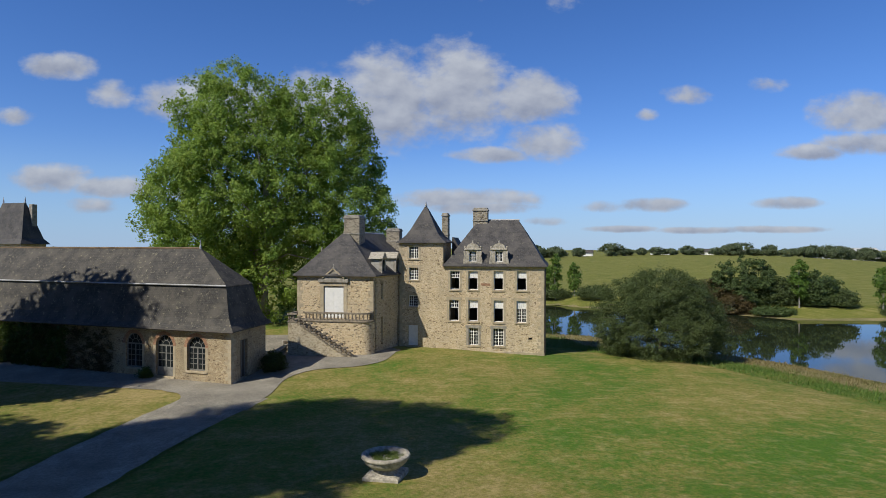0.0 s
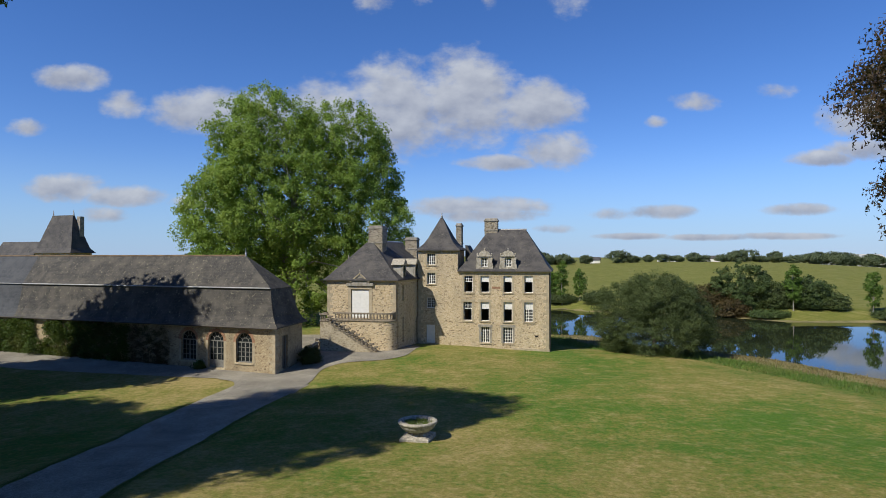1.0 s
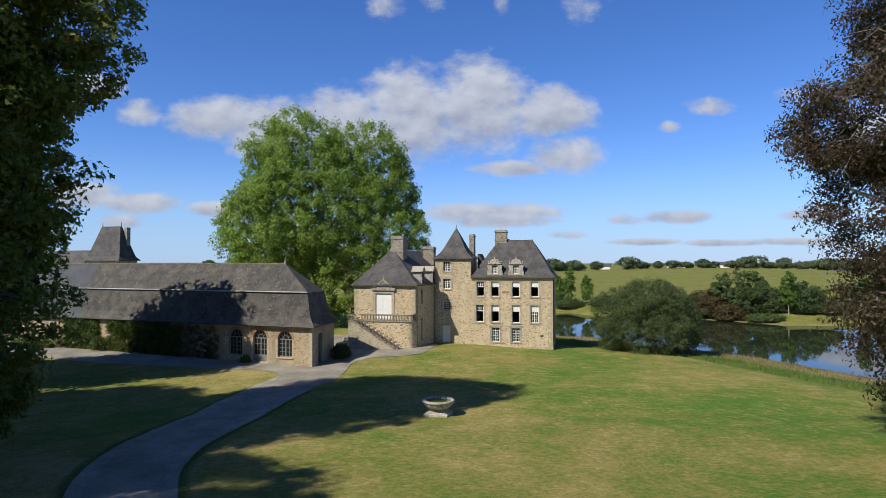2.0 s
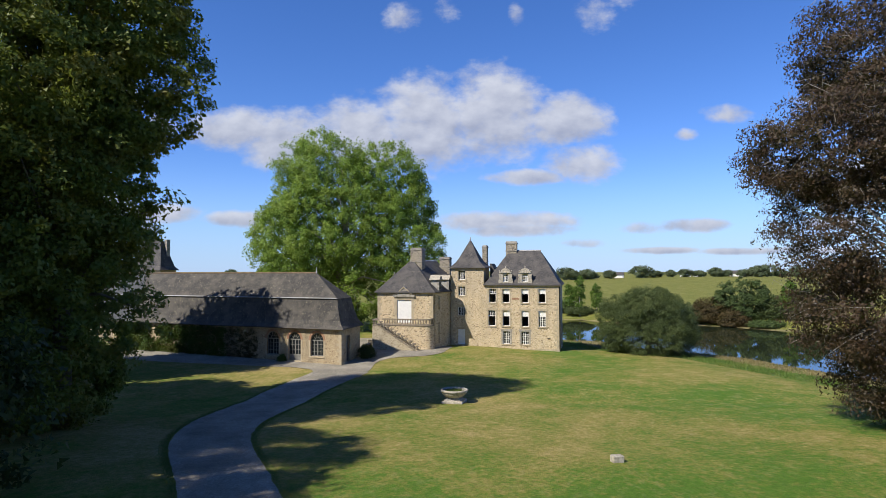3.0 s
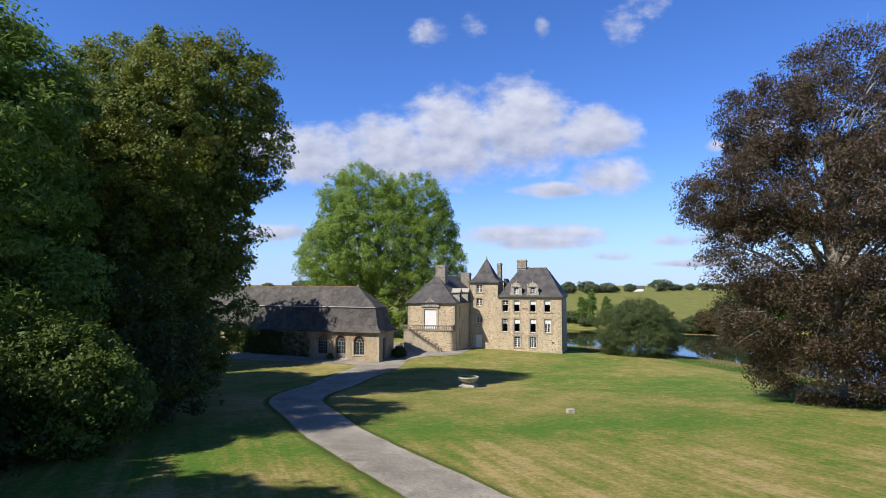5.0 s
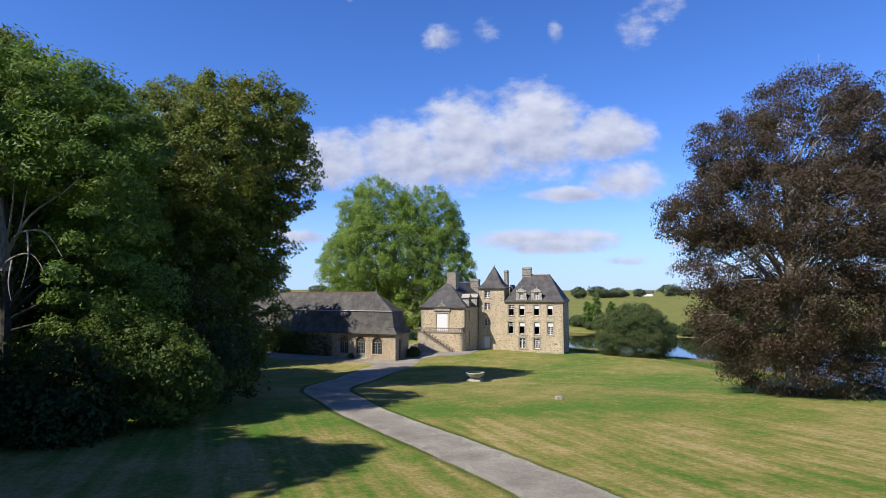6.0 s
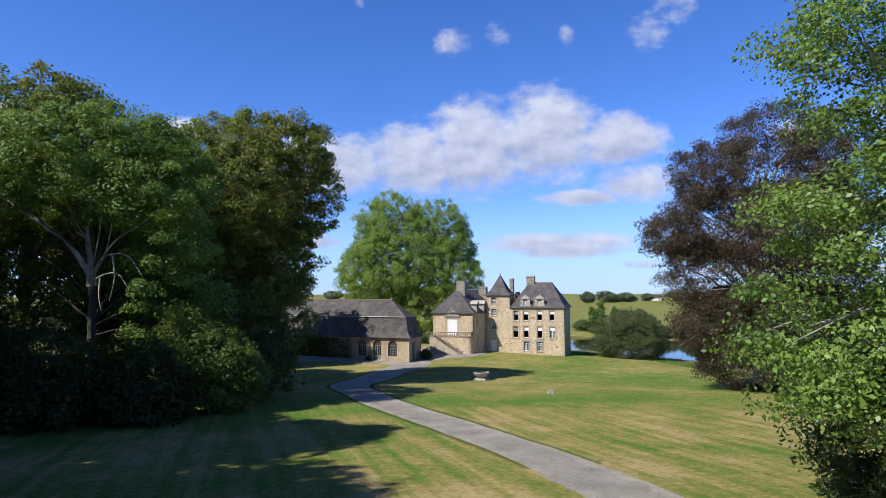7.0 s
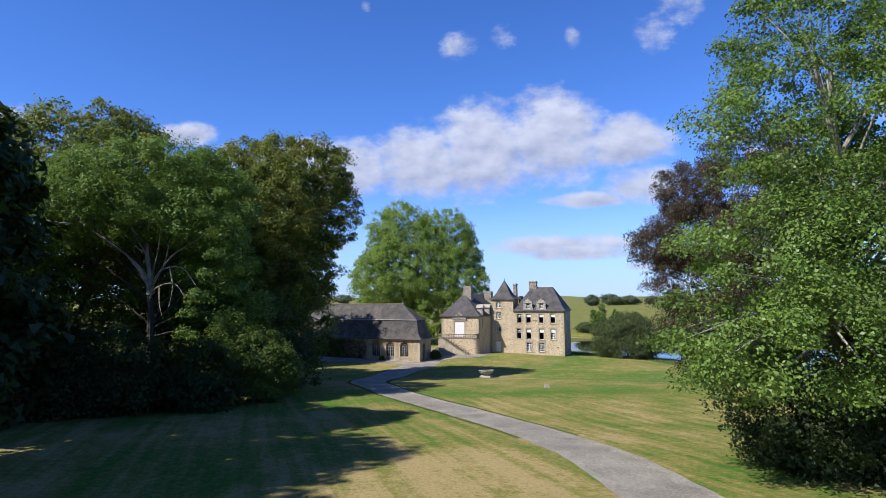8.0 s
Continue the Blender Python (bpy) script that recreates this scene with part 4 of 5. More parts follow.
# stair: twenty steps from the landing down to the forecourt
S0, RUN = -24.42, 0.290
stair = part("stair", Shape().loft([[(-25.45, y, -0.6), (-18.55, y, -0.6), (-18.55, y, 0.40), (S0 - 0.05, y, 3.95), (-25.45, y, 3.95)] for y in (TF - 0.14, TF - 1.5)]), STAIR_STONE, chateau, "straight stone stair with a stepped balustrade")
part("landing", Shape().box(-25.52, S0, TF - 1.56, TF - 0.13, 3.95, TZ, 0.02), BALUSTRADE_STONE, stair)
for k in range(20):
    u = S0 + k * RUN
    part("step", Shape().box(u, u + RUN + 0.04, TF - 1.56, TF - 0.13, TZ - 0.18 * (k + 1) - 0.14, TZ - 0.18 * (k + 1), 0.012), BALUSTRADE_STONE, stair)
post_mesh = Shape().lathe(0, 0, [(0.15, 0.0), (0.15, 0.08), (0.08, 0.14), (0.16, 0.28), (0.14, 0.36), (0.07, 0.48), (0.12, 0.54), (0.14, 0.58)], 8).mesh("post")
for k in range(11):
    u, z = S0 + 0.2 + k * 0.535, TZ - 0.18 - 0.535 / RUN * 0.18 * k
    post = part("post", post_mesh, BALUSTRADE_STONE, stair)
    post.location = (u, TF - 1.40, z)
    part("rail_block", Shape().box(u - 0.22, u + 0.24, TF - 1.57, TF - 1.22, z + 0.58, z + 0.74, 0.02), BALUSTRADE_STONE, stair)
for u, v in ((-25.35, TF - 1.42), (-24.9, TF - 1.42), (-25.35, TF - 0.9), (-25.35, TF - 0.35)):
    baluster(stair, u, v, TZ)
part("landing_rail", Shape().box(-25.52, S0 - 0.05, TF - 1.56, TF - 1.28, TZ + 0.64, TZ + 0.8, 0.02), BALUSTRADE_STONE, stair)
part("landing_rail", Shape().box(-25.52, -25.2, TF - 1.27, TF + 0.4, TZ + 0.64, TZ + 0.8, 0.02), BALUSTRADE_STONE, stair)

# ---- the orangery ----
orangery = holder("orangery", OR, "long stone orangery under a mossy slate mansard roof", "house")
LEAN_U = 0.14


def skew(u, v, z):
    return (u - LEAN_U * v, v, z)


OR_HOLES = [(-11.12, -9.28, 0.95, 3.05, 0.92), (-7.77, -5.93, 0.40, 3.05, 0.92), (-4.47, -2.58, 1.05, 3.03, 0.94)]
END_DOOR = (1.5, 2.7, 0.3, 3.6)
part("front_wall", pierced(Shape(), -52, 0, -1, 4.6, 0.55, OR_HOLES, flat(0)), ORANGERY_STONE, orangery, "", skew)
part("end_wall", pierced(Shape(), 0.55, 6, -1, 4.6, 0.55, [END_DOOR], sideways(0)), ORANGERY_STONE, orangery, "", skew)
part("back_wall", Shape().box(-52, -0.55, 5.45, 6, -1, 4.6), ORANGERY_STONE, orangery, "", skew)
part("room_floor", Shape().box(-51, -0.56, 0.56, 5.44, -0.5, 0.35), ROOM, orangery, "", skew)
part("end_door", Shape().box(-0.32, -0.26, 1.5, 2.7, 0.36, 3.6), DARK_WOOD, orangery, "dark glazed end door", skew)
for k in (1.56, 2.07, 2.58):
    part("door_stile", Shape().box(-0.255, -0.22, k - 0.05, k + 0.05, 0.4, 3.6), WORN_PAINT, orangery, "", skew)


def roof_skin(u0, u1, closed):
    rows = [(4.5, 0, 0), (4.6, 0.02, 0.02), (4.95, 0.40, 0.36), (5.5, 0.74, 0.62), (6.6, 1.1, 0.92), (8.2, 1.45, 1.25)]
    low = Shape().loft([[(u0, -0.45 + b, z), (u1 - a * closed, -0.45 + b, z), (u1 - a * closed, 6.45 - b, z), (u0, 6.45 - b, z)] for z, a, b in rows])
    top = Shape().loft([[(u0, -0.45 + b, z), (u1 - a * closed, -0.45 + b, z), (u1 - a * closed, 6.45 - b, z), (u0, 6.45 - b, z)] for z, a, b in [(8.204, 1.36, 1.16), (8.3, 1.5, 1.3), (11.4, 5.6, 3.4)]])
    return low, top


low, top = roof_skin(-34.5, 0.45, 1)
lower = part("lower_roof", low, MOSSY_SLATE, orangery, "", skew)
upper = part("upper_roof", top, MOSSY_SLATE, orangery, "", skew)
low, top = roof_skin(-54, -34.504, 0)
part("lower_roof", low, NEW_SLATE, orangery, "newly slated pale lower slope", skew)
part("upper_roof", top, NEW_SLATE, orangery, "newly slated blue upper slope", skew)
part("flashing", Shape().tube([(-34.4, 0.66, 8.25), (-0.95, 0.66, 8.25)], [0.07, 0.07], 6), LEAD, upper, "pale lead flashing", skew)
part("flashing", Shape().tube([(-54, 0.66, 8.25), (-34.6, 0.66, 8.25)], [0.05, 0.05], 6), LEAD, upper, "", skew)
part("ridge_tiles", Shape().tube([(-53, 3.0, 11.41), (-5.2, 3.0, 11.41)], [0.11, 0.11], 8), RIDGE_TILE, upper, "lichened terracotta ridge tiles", skew)
part("finial", Shape().lathe(-5.2, 3.0, [(0.12, 11.35), (0.1, 11.6), (0.05, 11.75), (0.02, 12.2)], 8), LEAD, upper, "", skew)
part("gutter", Shape().tube([(-53, -0.5, 4.52), (0.5, -0.5, 4.52)], [0.075, 0.075], 8), DARK_WOOD, orangery, "", skew)
quoins(orangery, 0.0, 0.0, 0.1, 4.4, -1, 1, 7)
for a0, a1, z0, zs, rise in OR_HOLES:
    m, r = (a0 + a1) / 2, (a1 - a0) / 2

    def bow(k, inset=0.0):
        t = math.pi * k / 14
        return (m + (r - inset) * math.cos(t), zs + (rise - inset) * math.sin(t))

    outer = [(a0, z0), (a1, z0)] + [bow(k) for k in range(15)]
    inner = [(a0 + 0.09, z0 + 0.12), (a1 - 0.09, z0 + 0.12)] + [bow(k, 0.09) for k in range(15)]
    f = Shape().loft([[(x, d, z) for x, z in q] for q, d in ((outer, 0.29), (outer, 0.22), (inner, 0.22), (inner, 0.29))], False)
    w = part("arched_window", f, WORN_PAINT, orangery, "weathered grey arched window with glazing bars", skew)

    def rail(b0, b1, c0, c1, d0=0.23, d1=0.27):
        part("glazing_bar", Shape().box(b0, b1, d0, d1, c0, c1), WORN_PAINT, w, "", skew)

    if z0 < 0.6:
        part("kick_board", Shape().box(a0 + 0.09, a1 - 0.09, 0.225, 0.285, z0 + 0.12, z0 + 0.75), WORN_PAINT, w, "", skew)
    rail(a0 + 0.09, a1 - 0.09, zs - 0.09, zs + 0.03, 0.222, 0.288)
    rail(m - 0.06, m + 0.06, z0 + 0.12, zs - 0.09, 0.222, 0.288)
    for q in (-0.5, 0.5):
        rail(m + q * r - 0.025, m + q * r + 0.025, z0 + 0.12, zs - 0.09)
    for i in range(1, 4):
        z = z0 + 0.12 + (zs - z0 - 0.2) * i / 4
        rail(a0 + 0.09, a1 - 0.09, z - 0.025, z + 0.025, 0.235, 0.265)
    fan = Shape().tube([(m - r * 0.42 * math.cos(math.pi * k / 10), 0.25, zs + rise * 0.42 * math.sin(math.pi * k / 10)) for k in range(11)], [0.03] * 11, 4)
    part("fan_bar", fan, WORN_PAINT, w, "", skew)
    for a in (36, 72, 108, 144):
        t = radians(a)
        part("fan_bar", Shape().tube([(m - r * 0.42 * math.cos(t), 0.25, zs + rise * 0.42 * math.sin(t)), (m - r * 0.95 * math.cos(t), 0.25, zs + rise * 0.95 * math.sin(t))], [0.025, 0.025], 4), WORN_PAINT, w, "", skew)
    g = [(a0 + 0.02, 0.26, z0 + 0.1), (a1 - 0.02, 0.26, z0 + 0.1)] + [(m + (r - 0.02) * math.cos(math.pi * k / 12), 0.26, zs + (rise - 0.02) * math.sin(math.pi * k / 12)) for k in range(13)]
    part("pane", Shape().add(g, [tuple(range(len(g)))]), GLASS, w, "", skew)
    for k in range(13):
        a, b = math.pi * (k + 0.06) / 13, math.pi * (k + 0.94) / 13
        part("brick", Shape().loft([[(m - q * math.cos(t), y, zs + (rise / r) * q * math.sin(t)) for q, t in ((r, a), (r + 0.30, a), (r + 0.30, b), (r, b))] for y in (0.12, -0.025)]), BRICK, w, "", skew)
    part("jamb", Shape().box(a0 - 0.28, a0 - 0.003, -0.02, 0.2, z0, zs, 0.01), CUT_STONE, w, "", skew)
    part("jamb", Shape().box(a1 + 0.003, a1 + 0.28, -0.02, 0.2, z0, zs, 0.01), CUT_STONE, w, "", skew)
    part("sill", Shape().box(a0 - 0.2, a1 + 0.2, -0.1, 0.3, z0 - 0.16, z0 - 0.004, 0.02), CUT_STONE, w, "", skew)

# roofs that rise behind the orangery
gate = holder("gatehouse", pose(-60.4, 92, 0.3, 0, 0, -20), "distant stone gatehouse with a tall hipped slate roof", "house")
part("wall", Shape().box(-3.9, 3.9, -1.9, 1.9, -1, 11.6), WALL_STONE, gate)
gr = part("roof", hip_roof(-4.3, 4.3, -2.3, 2.3, [(11.5, 0, 0), (11.6, 0.02, 0.02), (12.3, 0.55, 0.6), (17.6, 2.1, 2.15)]), SLATE, gate)
for k in (-2.2, 2.2):
    part("finial", Shape().lathe(k, 0, [(0.12, 17.5), (0.1, 17.9), (0.02, 18.5)], 8), LEAD, gr)
part("chimney", Shape().box(2.5, 3.2, 0.3, 1.1, 13.5, 17.4, 0.04), GREY_STONE, gate)
part("low_roof", hip_roof(-14, -4.31, -2.3, 2.3, [(10.3, 0, 0), (13.4, 0.5, 2.1)]), SLATE, gate)
part("low_wall", Shape().box(-13.7, -4.0, -2.0, 2.0, -1, 10.3), WALL_STONE, gate)

# ---- trees ----
def leaves(centres, radii, per, size, rng, up=0.35, droop=0.0, slim=0.62, corners=4, outs=None, squash=0.46):
    """Leaves, each a small bent diamond or a plain three-cornered blade, in clumps round the centres; outs: the way out of the crown at each clump, to which its leaves turn."""
    k = rng.integers(0, len(centres), per)
    off = rng.normal(0, 1, (per, 3))
    off /= np.maximum(1.0, np.linalg.norm(off, axis=1) / 1.9)[:, None]
    pos = centres[k] + off * radii[k][:, None] * np.array([0.66, 0.66, squash])
    pos[:, 2] -= droop * rng.random(per) ** 2
    if outs is None:
        nrm = rng.normal(0, 1, (per, 3)) + np.array([0, 0, up * 2])
    else:
        pos[:, 2] -= 0.22 * radii[k] * (off[:, 0] ** 2 + off[:, 1] ** 2) * 0.5
        nrm = rng.normal(0, 0.80, (per, 3)) + outs[k] * 0.70 + off * 0.30 + np.array([0, 0, up * 1.6])
    nrm /= np.linalg.norm(nrm, axis=1)[:, None]
    a = np.cross(nrm, rng.normal(0, 1, (per, 3)))
    a[:, 2] -= droop * 0.5
    a /= np.linalg.norm(a, axis=1)[:, None]
    b = np.cross(nrm, a)
    s = size * rng.uniform(0.6, 1.35, per)[:, None]
    if corners == 3:
        v = np.stack([pos - a * s, pos + (a * 0.9 + b * slim * 1.05) * s, pos + (a * 0.9 - b * slim * 1.05) * s], 1)
        return v.reshape(-1, 3), np.arange(per * 3).reshape(-1, 3)
    v = np.stack([pos - a * s, pos + b * s * slim + nrm * s * 0.12, pos + a * s, pos - b * s * slim + nrm * s * 0.12], 1)
    return v.reshape(-1, 3), np.arange(per * 4).reshape(-1, 4)


def tree(name, label, place, lobes, clumps, count, size, clump, trunk_r, leaf, bark, seed, inner=0.3, limbs=34, droop=0.0, fork=0.35, trunk_top=0.72, hole=None, category="tree", floor=0.3, slim=0.62, group="", squash=0.46, twigs=0, corners=3):
    """lobes: centre and half sizes of the crown's masses, from the tree's foot; hole: a gap in the leaves (centre, radius)."""
    rng = np.random.default_rng(seed)
    x, y = place
    z = float(ground_z(x, y)) - 0.1
    ob = holder(name, pose(x, y, z), label, category, group)
    lobes = np.array(lobes, float)
    vol = (lobes[:, 3] * lobes[:, 4] * lobes[:, 5]) ** 0.8
    pick = rng.choice(len(lobes), clumps, p=vol / vol.sum())
    way = rng.normal(0, 1, (clumps, 3))
    way /= np.linalg.norm(way, axis=1)[:, None]
    far = np.where(rng.random(clumps) < inner, rng.uniform(0.25, 0.8, clumps), rng.uniform(0.80, 1.04, clumps) + 0.11 * (rng.random(clumps) < 0.08))
    cen = lobes[pick, :3] + way * lobes[pick, 3:] * far[:, None]
    deep = np.zeros(clumps, bool)
    for lb in lobes:
        deep |= np.linalg.norm((cen - lb[:3]) / lb[3:], axis=1) < 0.62
    keep = (~deep | (rng.random(clumps) < inner)) & (cen[:, 2] > floor)
    if hole:
        keep &= np.linalg.norm(cen - np.array(hole[0]), axis=1) > hole[1]
    cen, way = cen[keep], way[keep]
    rad = clump * rng.uniform(0.55, 1.5, len(cen))
    v, q = leaves(cen, rad, count, size, rng, 0.35, droop, slim, corners, way, squash)
    v[:, 2] = np.maximum(v[:, 2], 0.1 + 0.25 * rng.random(len(v)))
    part("crown", quick_mesh("crown", v, q), leaf, ob)
    h = (lobes[:, 2] + lobes[:, 5]).max() * trunk_top
    s = Shape()
    bend = rng.normal(0, 0.035, 2)
    axis = [Vector((bend[0] * t * h * math.sin(3 * t), bend[1] * t * h * math.cos(2 * t), t * h)) for t in np.linspace(0, 1, 9)]
    s.tube(axis, [trunk_r * (1.45 if i == 0 else 1.0) * (1 - 0.085 * i) for i in range(9)], 10)
    part("trunk", s, bark, ob)
    for c in cen[rng.choice(len(cen), min(limbs, len(cen)), replace=False)]:
        c = Vector(c)
        t = min(0.97, max(fork, 0.85 * c.z / h - 0.18) * rng.uniform(0.85, 1.1))
        i = min(7, int(t * 8))
        a = axis[i].lerp(axis[i + 1], t * 8 - i)
        mid = a.lerp(c, 0.5) + Vector((rng.normal(0, 0.6), rng.normal(0, 0.6), 0.12 * (c - a).length))
        r = float(trunk_r * 0.30 * (1.1 - t * 0.6))
        part("limb", Shape().tube([a, a.lerp(mid, 0.55) + Vector((0, 0, 0.2)), mid, mid.lerp(c, 0.6), c], [r, r * 0.75, r * 0.5, r * 0.3, 0.02], 5), bark, ob)
    if twigs:
        s = Shape()
        for k in rng.choice(len(cen), min(twigs, len(cen)), replace=False):
            a, out = Vector(cen[k]), Vector(way[k])
            b = a + (out * rng.uniform(0.5, 1.1) + Vector(rng.normal(0, 0.35, 3)))
            c = b + Vector((*rng.normal(0, 0.3, 2), -rng.uniform(0.2, 1.0)))
            s.tube([a - out * 1.2, a, b, c], [0.022, 0.018, 0.012, 0.005], 3)
        tagged(part("twig_spray", s, bark, ob), kind="stuff")
    return ob


PLANE_LEAF = leaf_mat("plane_leaf", (0.115, 0.205, 0.034), (0.350, 0.480, 0.095), (0.36, 0.39, 0.08), 0.4, 0.48)
LIME_LEAF = leaf_mat("lime_leaf", (0.062, 0.100, 0.017), (0.215, 0.250, 0.046), (0.29, 0.22, 0.055), 0.55, 0.37)
HAZEL_LEAF = leaf_mat("hazel_leaf", (0.040, 0.080, 0.013), (0.140, 0.200, 0.034), None, 0, 0.33)
ASH_LEAF = leaf_mat("ash_leaf", (0.058, 0.122, 0.021), (0.200, 0.310, 0.056), None, 0, 0.40)
BEECH_LEAF = leaf_mat("copper_beech_leaf", (0.021, 0.014, 0.010), (0.092, 0.056, 0.032), (0.072, 0.062, 0.026), 0.6, 0.24, 0.5)
MAPLE_LEAF = leaf_mat("maple_leaf", (0.030, 0.072, 0.012), (0.215, 0.335, 0.062), (0.23, 0.29, 0.055), 0.3, 0.33, 0.42)
# dark oak and laurel leaves: the shade around them is put into the tone
SHADED_LEAF = leaf_mat("shaded_leaf", (0.018, 0.034, 0.010), (0.045, 0.070, 0.018))
WILLOW_LEAF = leaf_mat("willow_leaf", (0.042, 0.066, 0.022), (0.125, 0.160, 0.056))
# shore and ridge leaves: distance haze is mixed into these paler tones
SHORE_LEAF = leaf_mat("hazed_shore_leaf", (0.045, 0.075, 0.024), (0.105, 0.150, 0.048))
RIDGE_LEAF = leaf_mat("hazed_hedge_leaf", (0.080, 0.110, 0.060), (0.170, 0.205, 0.105))
RED_LEAF = leaf_mat("reddish_shrub_leaf", (0.05, 0.045, 0.018), (0.13, 0.085, 0.035))
IVY_LEAF = leaf_mat("ivy_leaf", (0.030, 0.062, 0.012), (0.095, 0.150, 0.026), (0.17, 0.12, 0.05), 0.35)
TWIG = leaf_mat("brown_creeper_leaf", (0.06, 0.045, 0.025), (0.15, 0.115, 0.06), (0.06, 0.08, 0.025), 0.5, 0.2)
RANK_GRASS = leaf_mat("rank_grass", (0.055, 0.120, 0.020), (0.150, 0.230, 0.045), (0.24, 0.22, 0.07), 0.5, 0.2)
STRAW = leaf_mat("dry_reed", (0.16, 0.12, 0.05), (0.30, 0.25, 0.11), (0.10, 0.14, 0.03), 0.7, 0.2)

tree("plane_tree", "huge bright green plane tree behind the manor", (-23.0, 88),
     [(0, 0, 20, 12, 11, 12), (-7, 0, 16, 9.5, 10, 10), (8.0, 0, 18, 9.5, 9, 11), (-2.5, 0, 29.5, 7, 8, 7.5), (8.0, 0, 28, 7.5, 7, 7), (-8, 0, 8, 8, 8, 8), (5, 0, 9, 10, 8, 9), (-11, 0, 18, 5.5, 6, 6), (-7, 0, 25, 6, 6, 6), (12.5, 0, 23, 4.5, 5, 6), (13.5, -3, 8, 6, 6, 8), (14, -3, 15, 5, 5, 6), (-7.5, 0, 29.5, 5.5, 5.5, 5)],
     5200, 280000, 0.17, 0.70, 0.9, PLANE_LEAF, PALE_BARK, 11, limbs=60, squash=0.62)
tree("lime_tree", "tall dark green lime tree beside the drive", (-29.5, 19.5),
     [(-0.5, -1, 28, 9.3, 6.5, 8.3), (-5, -1, 29.5, 6.5, 6.5, 6.8), (4.3, -1.5, 30.2, 5.6, 4.5, 5.3), (5.8, -1.5, 24.5, 5, 4.2, 5.6), (-1, -1, 18, 7.8, 6.5, 9), (0.8, -1.5, 9, 6.0, 5.5, 8), (-5, -1, 12, 7, 6.5, 11), (-0.5, -1.5, 4, 5.0, 5.5, 4.4), (4.2, -1.5, 16.5, 3.2, 3.6, 5), (-3, -1, 22, 8, 7, 9), (-0.5, -7, 24.5, 6.2, 5, 7), (0.5, -6.5, 15.5, 4.8, 4.5, 8), (1.5, -8, 8, 4, 4, 6)],
     3400, 250000, 0.165, 0.75, 0.75, LIME_LEAF, BARK, 12, limbs=50)
ash = tree("ash_tree", "leaning green ash with pale bare limbs", (-34.2, -7.5),
           [(-1, 0, 21.5, 7.5, 7, 4.5), (3, 1, 20, 6, 6, 5), (-8, 0, 19.5, 6.5, 6, 4.5), (5.6, -0.5, 17, 4.2, 4, 6.5), (-12, 1, 17.5, 4.2, 5, 5), (5.6, 2, 10.5, 4.0, 4, 6.5), (5.0, -2.5, 10.2, 1.7, 1.6, 1.7), (-12, 3, 10, 5, 4, 7)],
           760, 120000, 0.165, 0.95, 0.42, ASH_LEAF, SHADED_BARK, 13, hole=((0.5, -5.0, 12.2), 5.8), slim=0.42, inner=0.2, limbs=16, squash=0.36)
for path, r in (([(0.0, -0.1, 10.4), (0.0, -0.15, 11.2), (0.0, -0.2, 12), (-0.3, -0.4, 15.5), (0.5, -0.8, 19.5)], 0.44), ([(0.0, -0.2, 11.2), (-1.5, -0.9, 14.0), (-4.8, -1.8, 16.8), (-8.4, -2.6, 19.4), (-10.4, -2.8, 21.4)], 0.27),
                ([(-5.6, -2.0, 17.3), (-7.6, -3.0, 17.5), (-8.8, -3.2, 17.9)], 0.12), ([(-7.4, -2.4, 18.6), (-8.0, -3.0, 20.0), (-9.0, -3.2, 20.6)], 0.10), ([(-0.3, -0.4, 15.0), (-1.8, -1.6, 18.0), (-3.6, -2.2, 20.6)], 0.14),
                ([(-0.1, -0.4, 14.0), (-1.0, -1.8, 17.2), (-1.4, -2.4, 21.2)], 0.12), ([(0.1, -0.3, 10.6), (1.8, -1.6, 12.6), (4.2, -2.2, 12.9), (5.8, -2.6, 11.2)], 0.17), ([(0.1, -0.3, 10.0), (1.6, -1.8, 11.0), (3.8, -2.6, 11.4), (5.0, -2.8, 10.0)], 0.14),
                ([(0.8, -0.9, 11.6), (3.0, -1.8, 14.0), (5.8, -2.6, 15.4), (7.2, -2.8, 16.6)], 0.15), ([(0.3, -0.5, 12.0), (1.6, -1.6, 14.6), (2.2, -2.2, 17.0)], 0.12), ([(0.6, -0.7, 11.2), (2.4, -1.8, 13.4), (3.2, -2.4, 15.6)], 0.11),
                ([(3.0, -2.0, 12.9), (3.8, -2.8, 11.0), (3.6, -3.0, 9.2)], 0.10), ([(2.0, -1.9, 11.2), (2.6, -2.8, 9.6), (3.0, -3.0, 8.4)], 0.09)):
    pts, r = spline(path, 4), r * (0.9 if r > 0.2 else 0.6)
    part("bare_limb", Shape().tube(pts, [r * (1 - 0.85 * i / len(pts)) for i in range(len(pts))], 6), PALE_BARK, ash, "pale bare limb")
ash.scale = (1.15, 1.15, 1.06)
tree("hazel", "bushy green hazel with sunlit leaves under the ash", (-22.4, -7.8), [(0, 0, 4.0, 3.6, 3.2, 3.4), (-2.7, 0, 5.6, 2.4, 2.4, 2.6), (1.6, 0.5, 3.2, 2.3, 2.8, 3.0)], 300, 34000, 0.12, 0.7, 0.2, HAZEL_LEAF, BARK, 98, trunk_top=0.6, limbs=14, category="shrub", floor=0.0)
tree("lime_tree", "tall lime tree with a browning top behind an ash", (-49.5, 2), [(0, 0, 30, 9.0, 9, 5.6), (-5, 0, 28.5, 5.6, 7, 5.6), (5.5, 0, 27.5, 6, 7, 6.2), (0, 0, 20, 10, 9, 11), (0, 0, 10, 10, 10, 10)], 1100, 80000, 0.21, 1.0, 0.8, LIME_LEAF, BARK, 14)
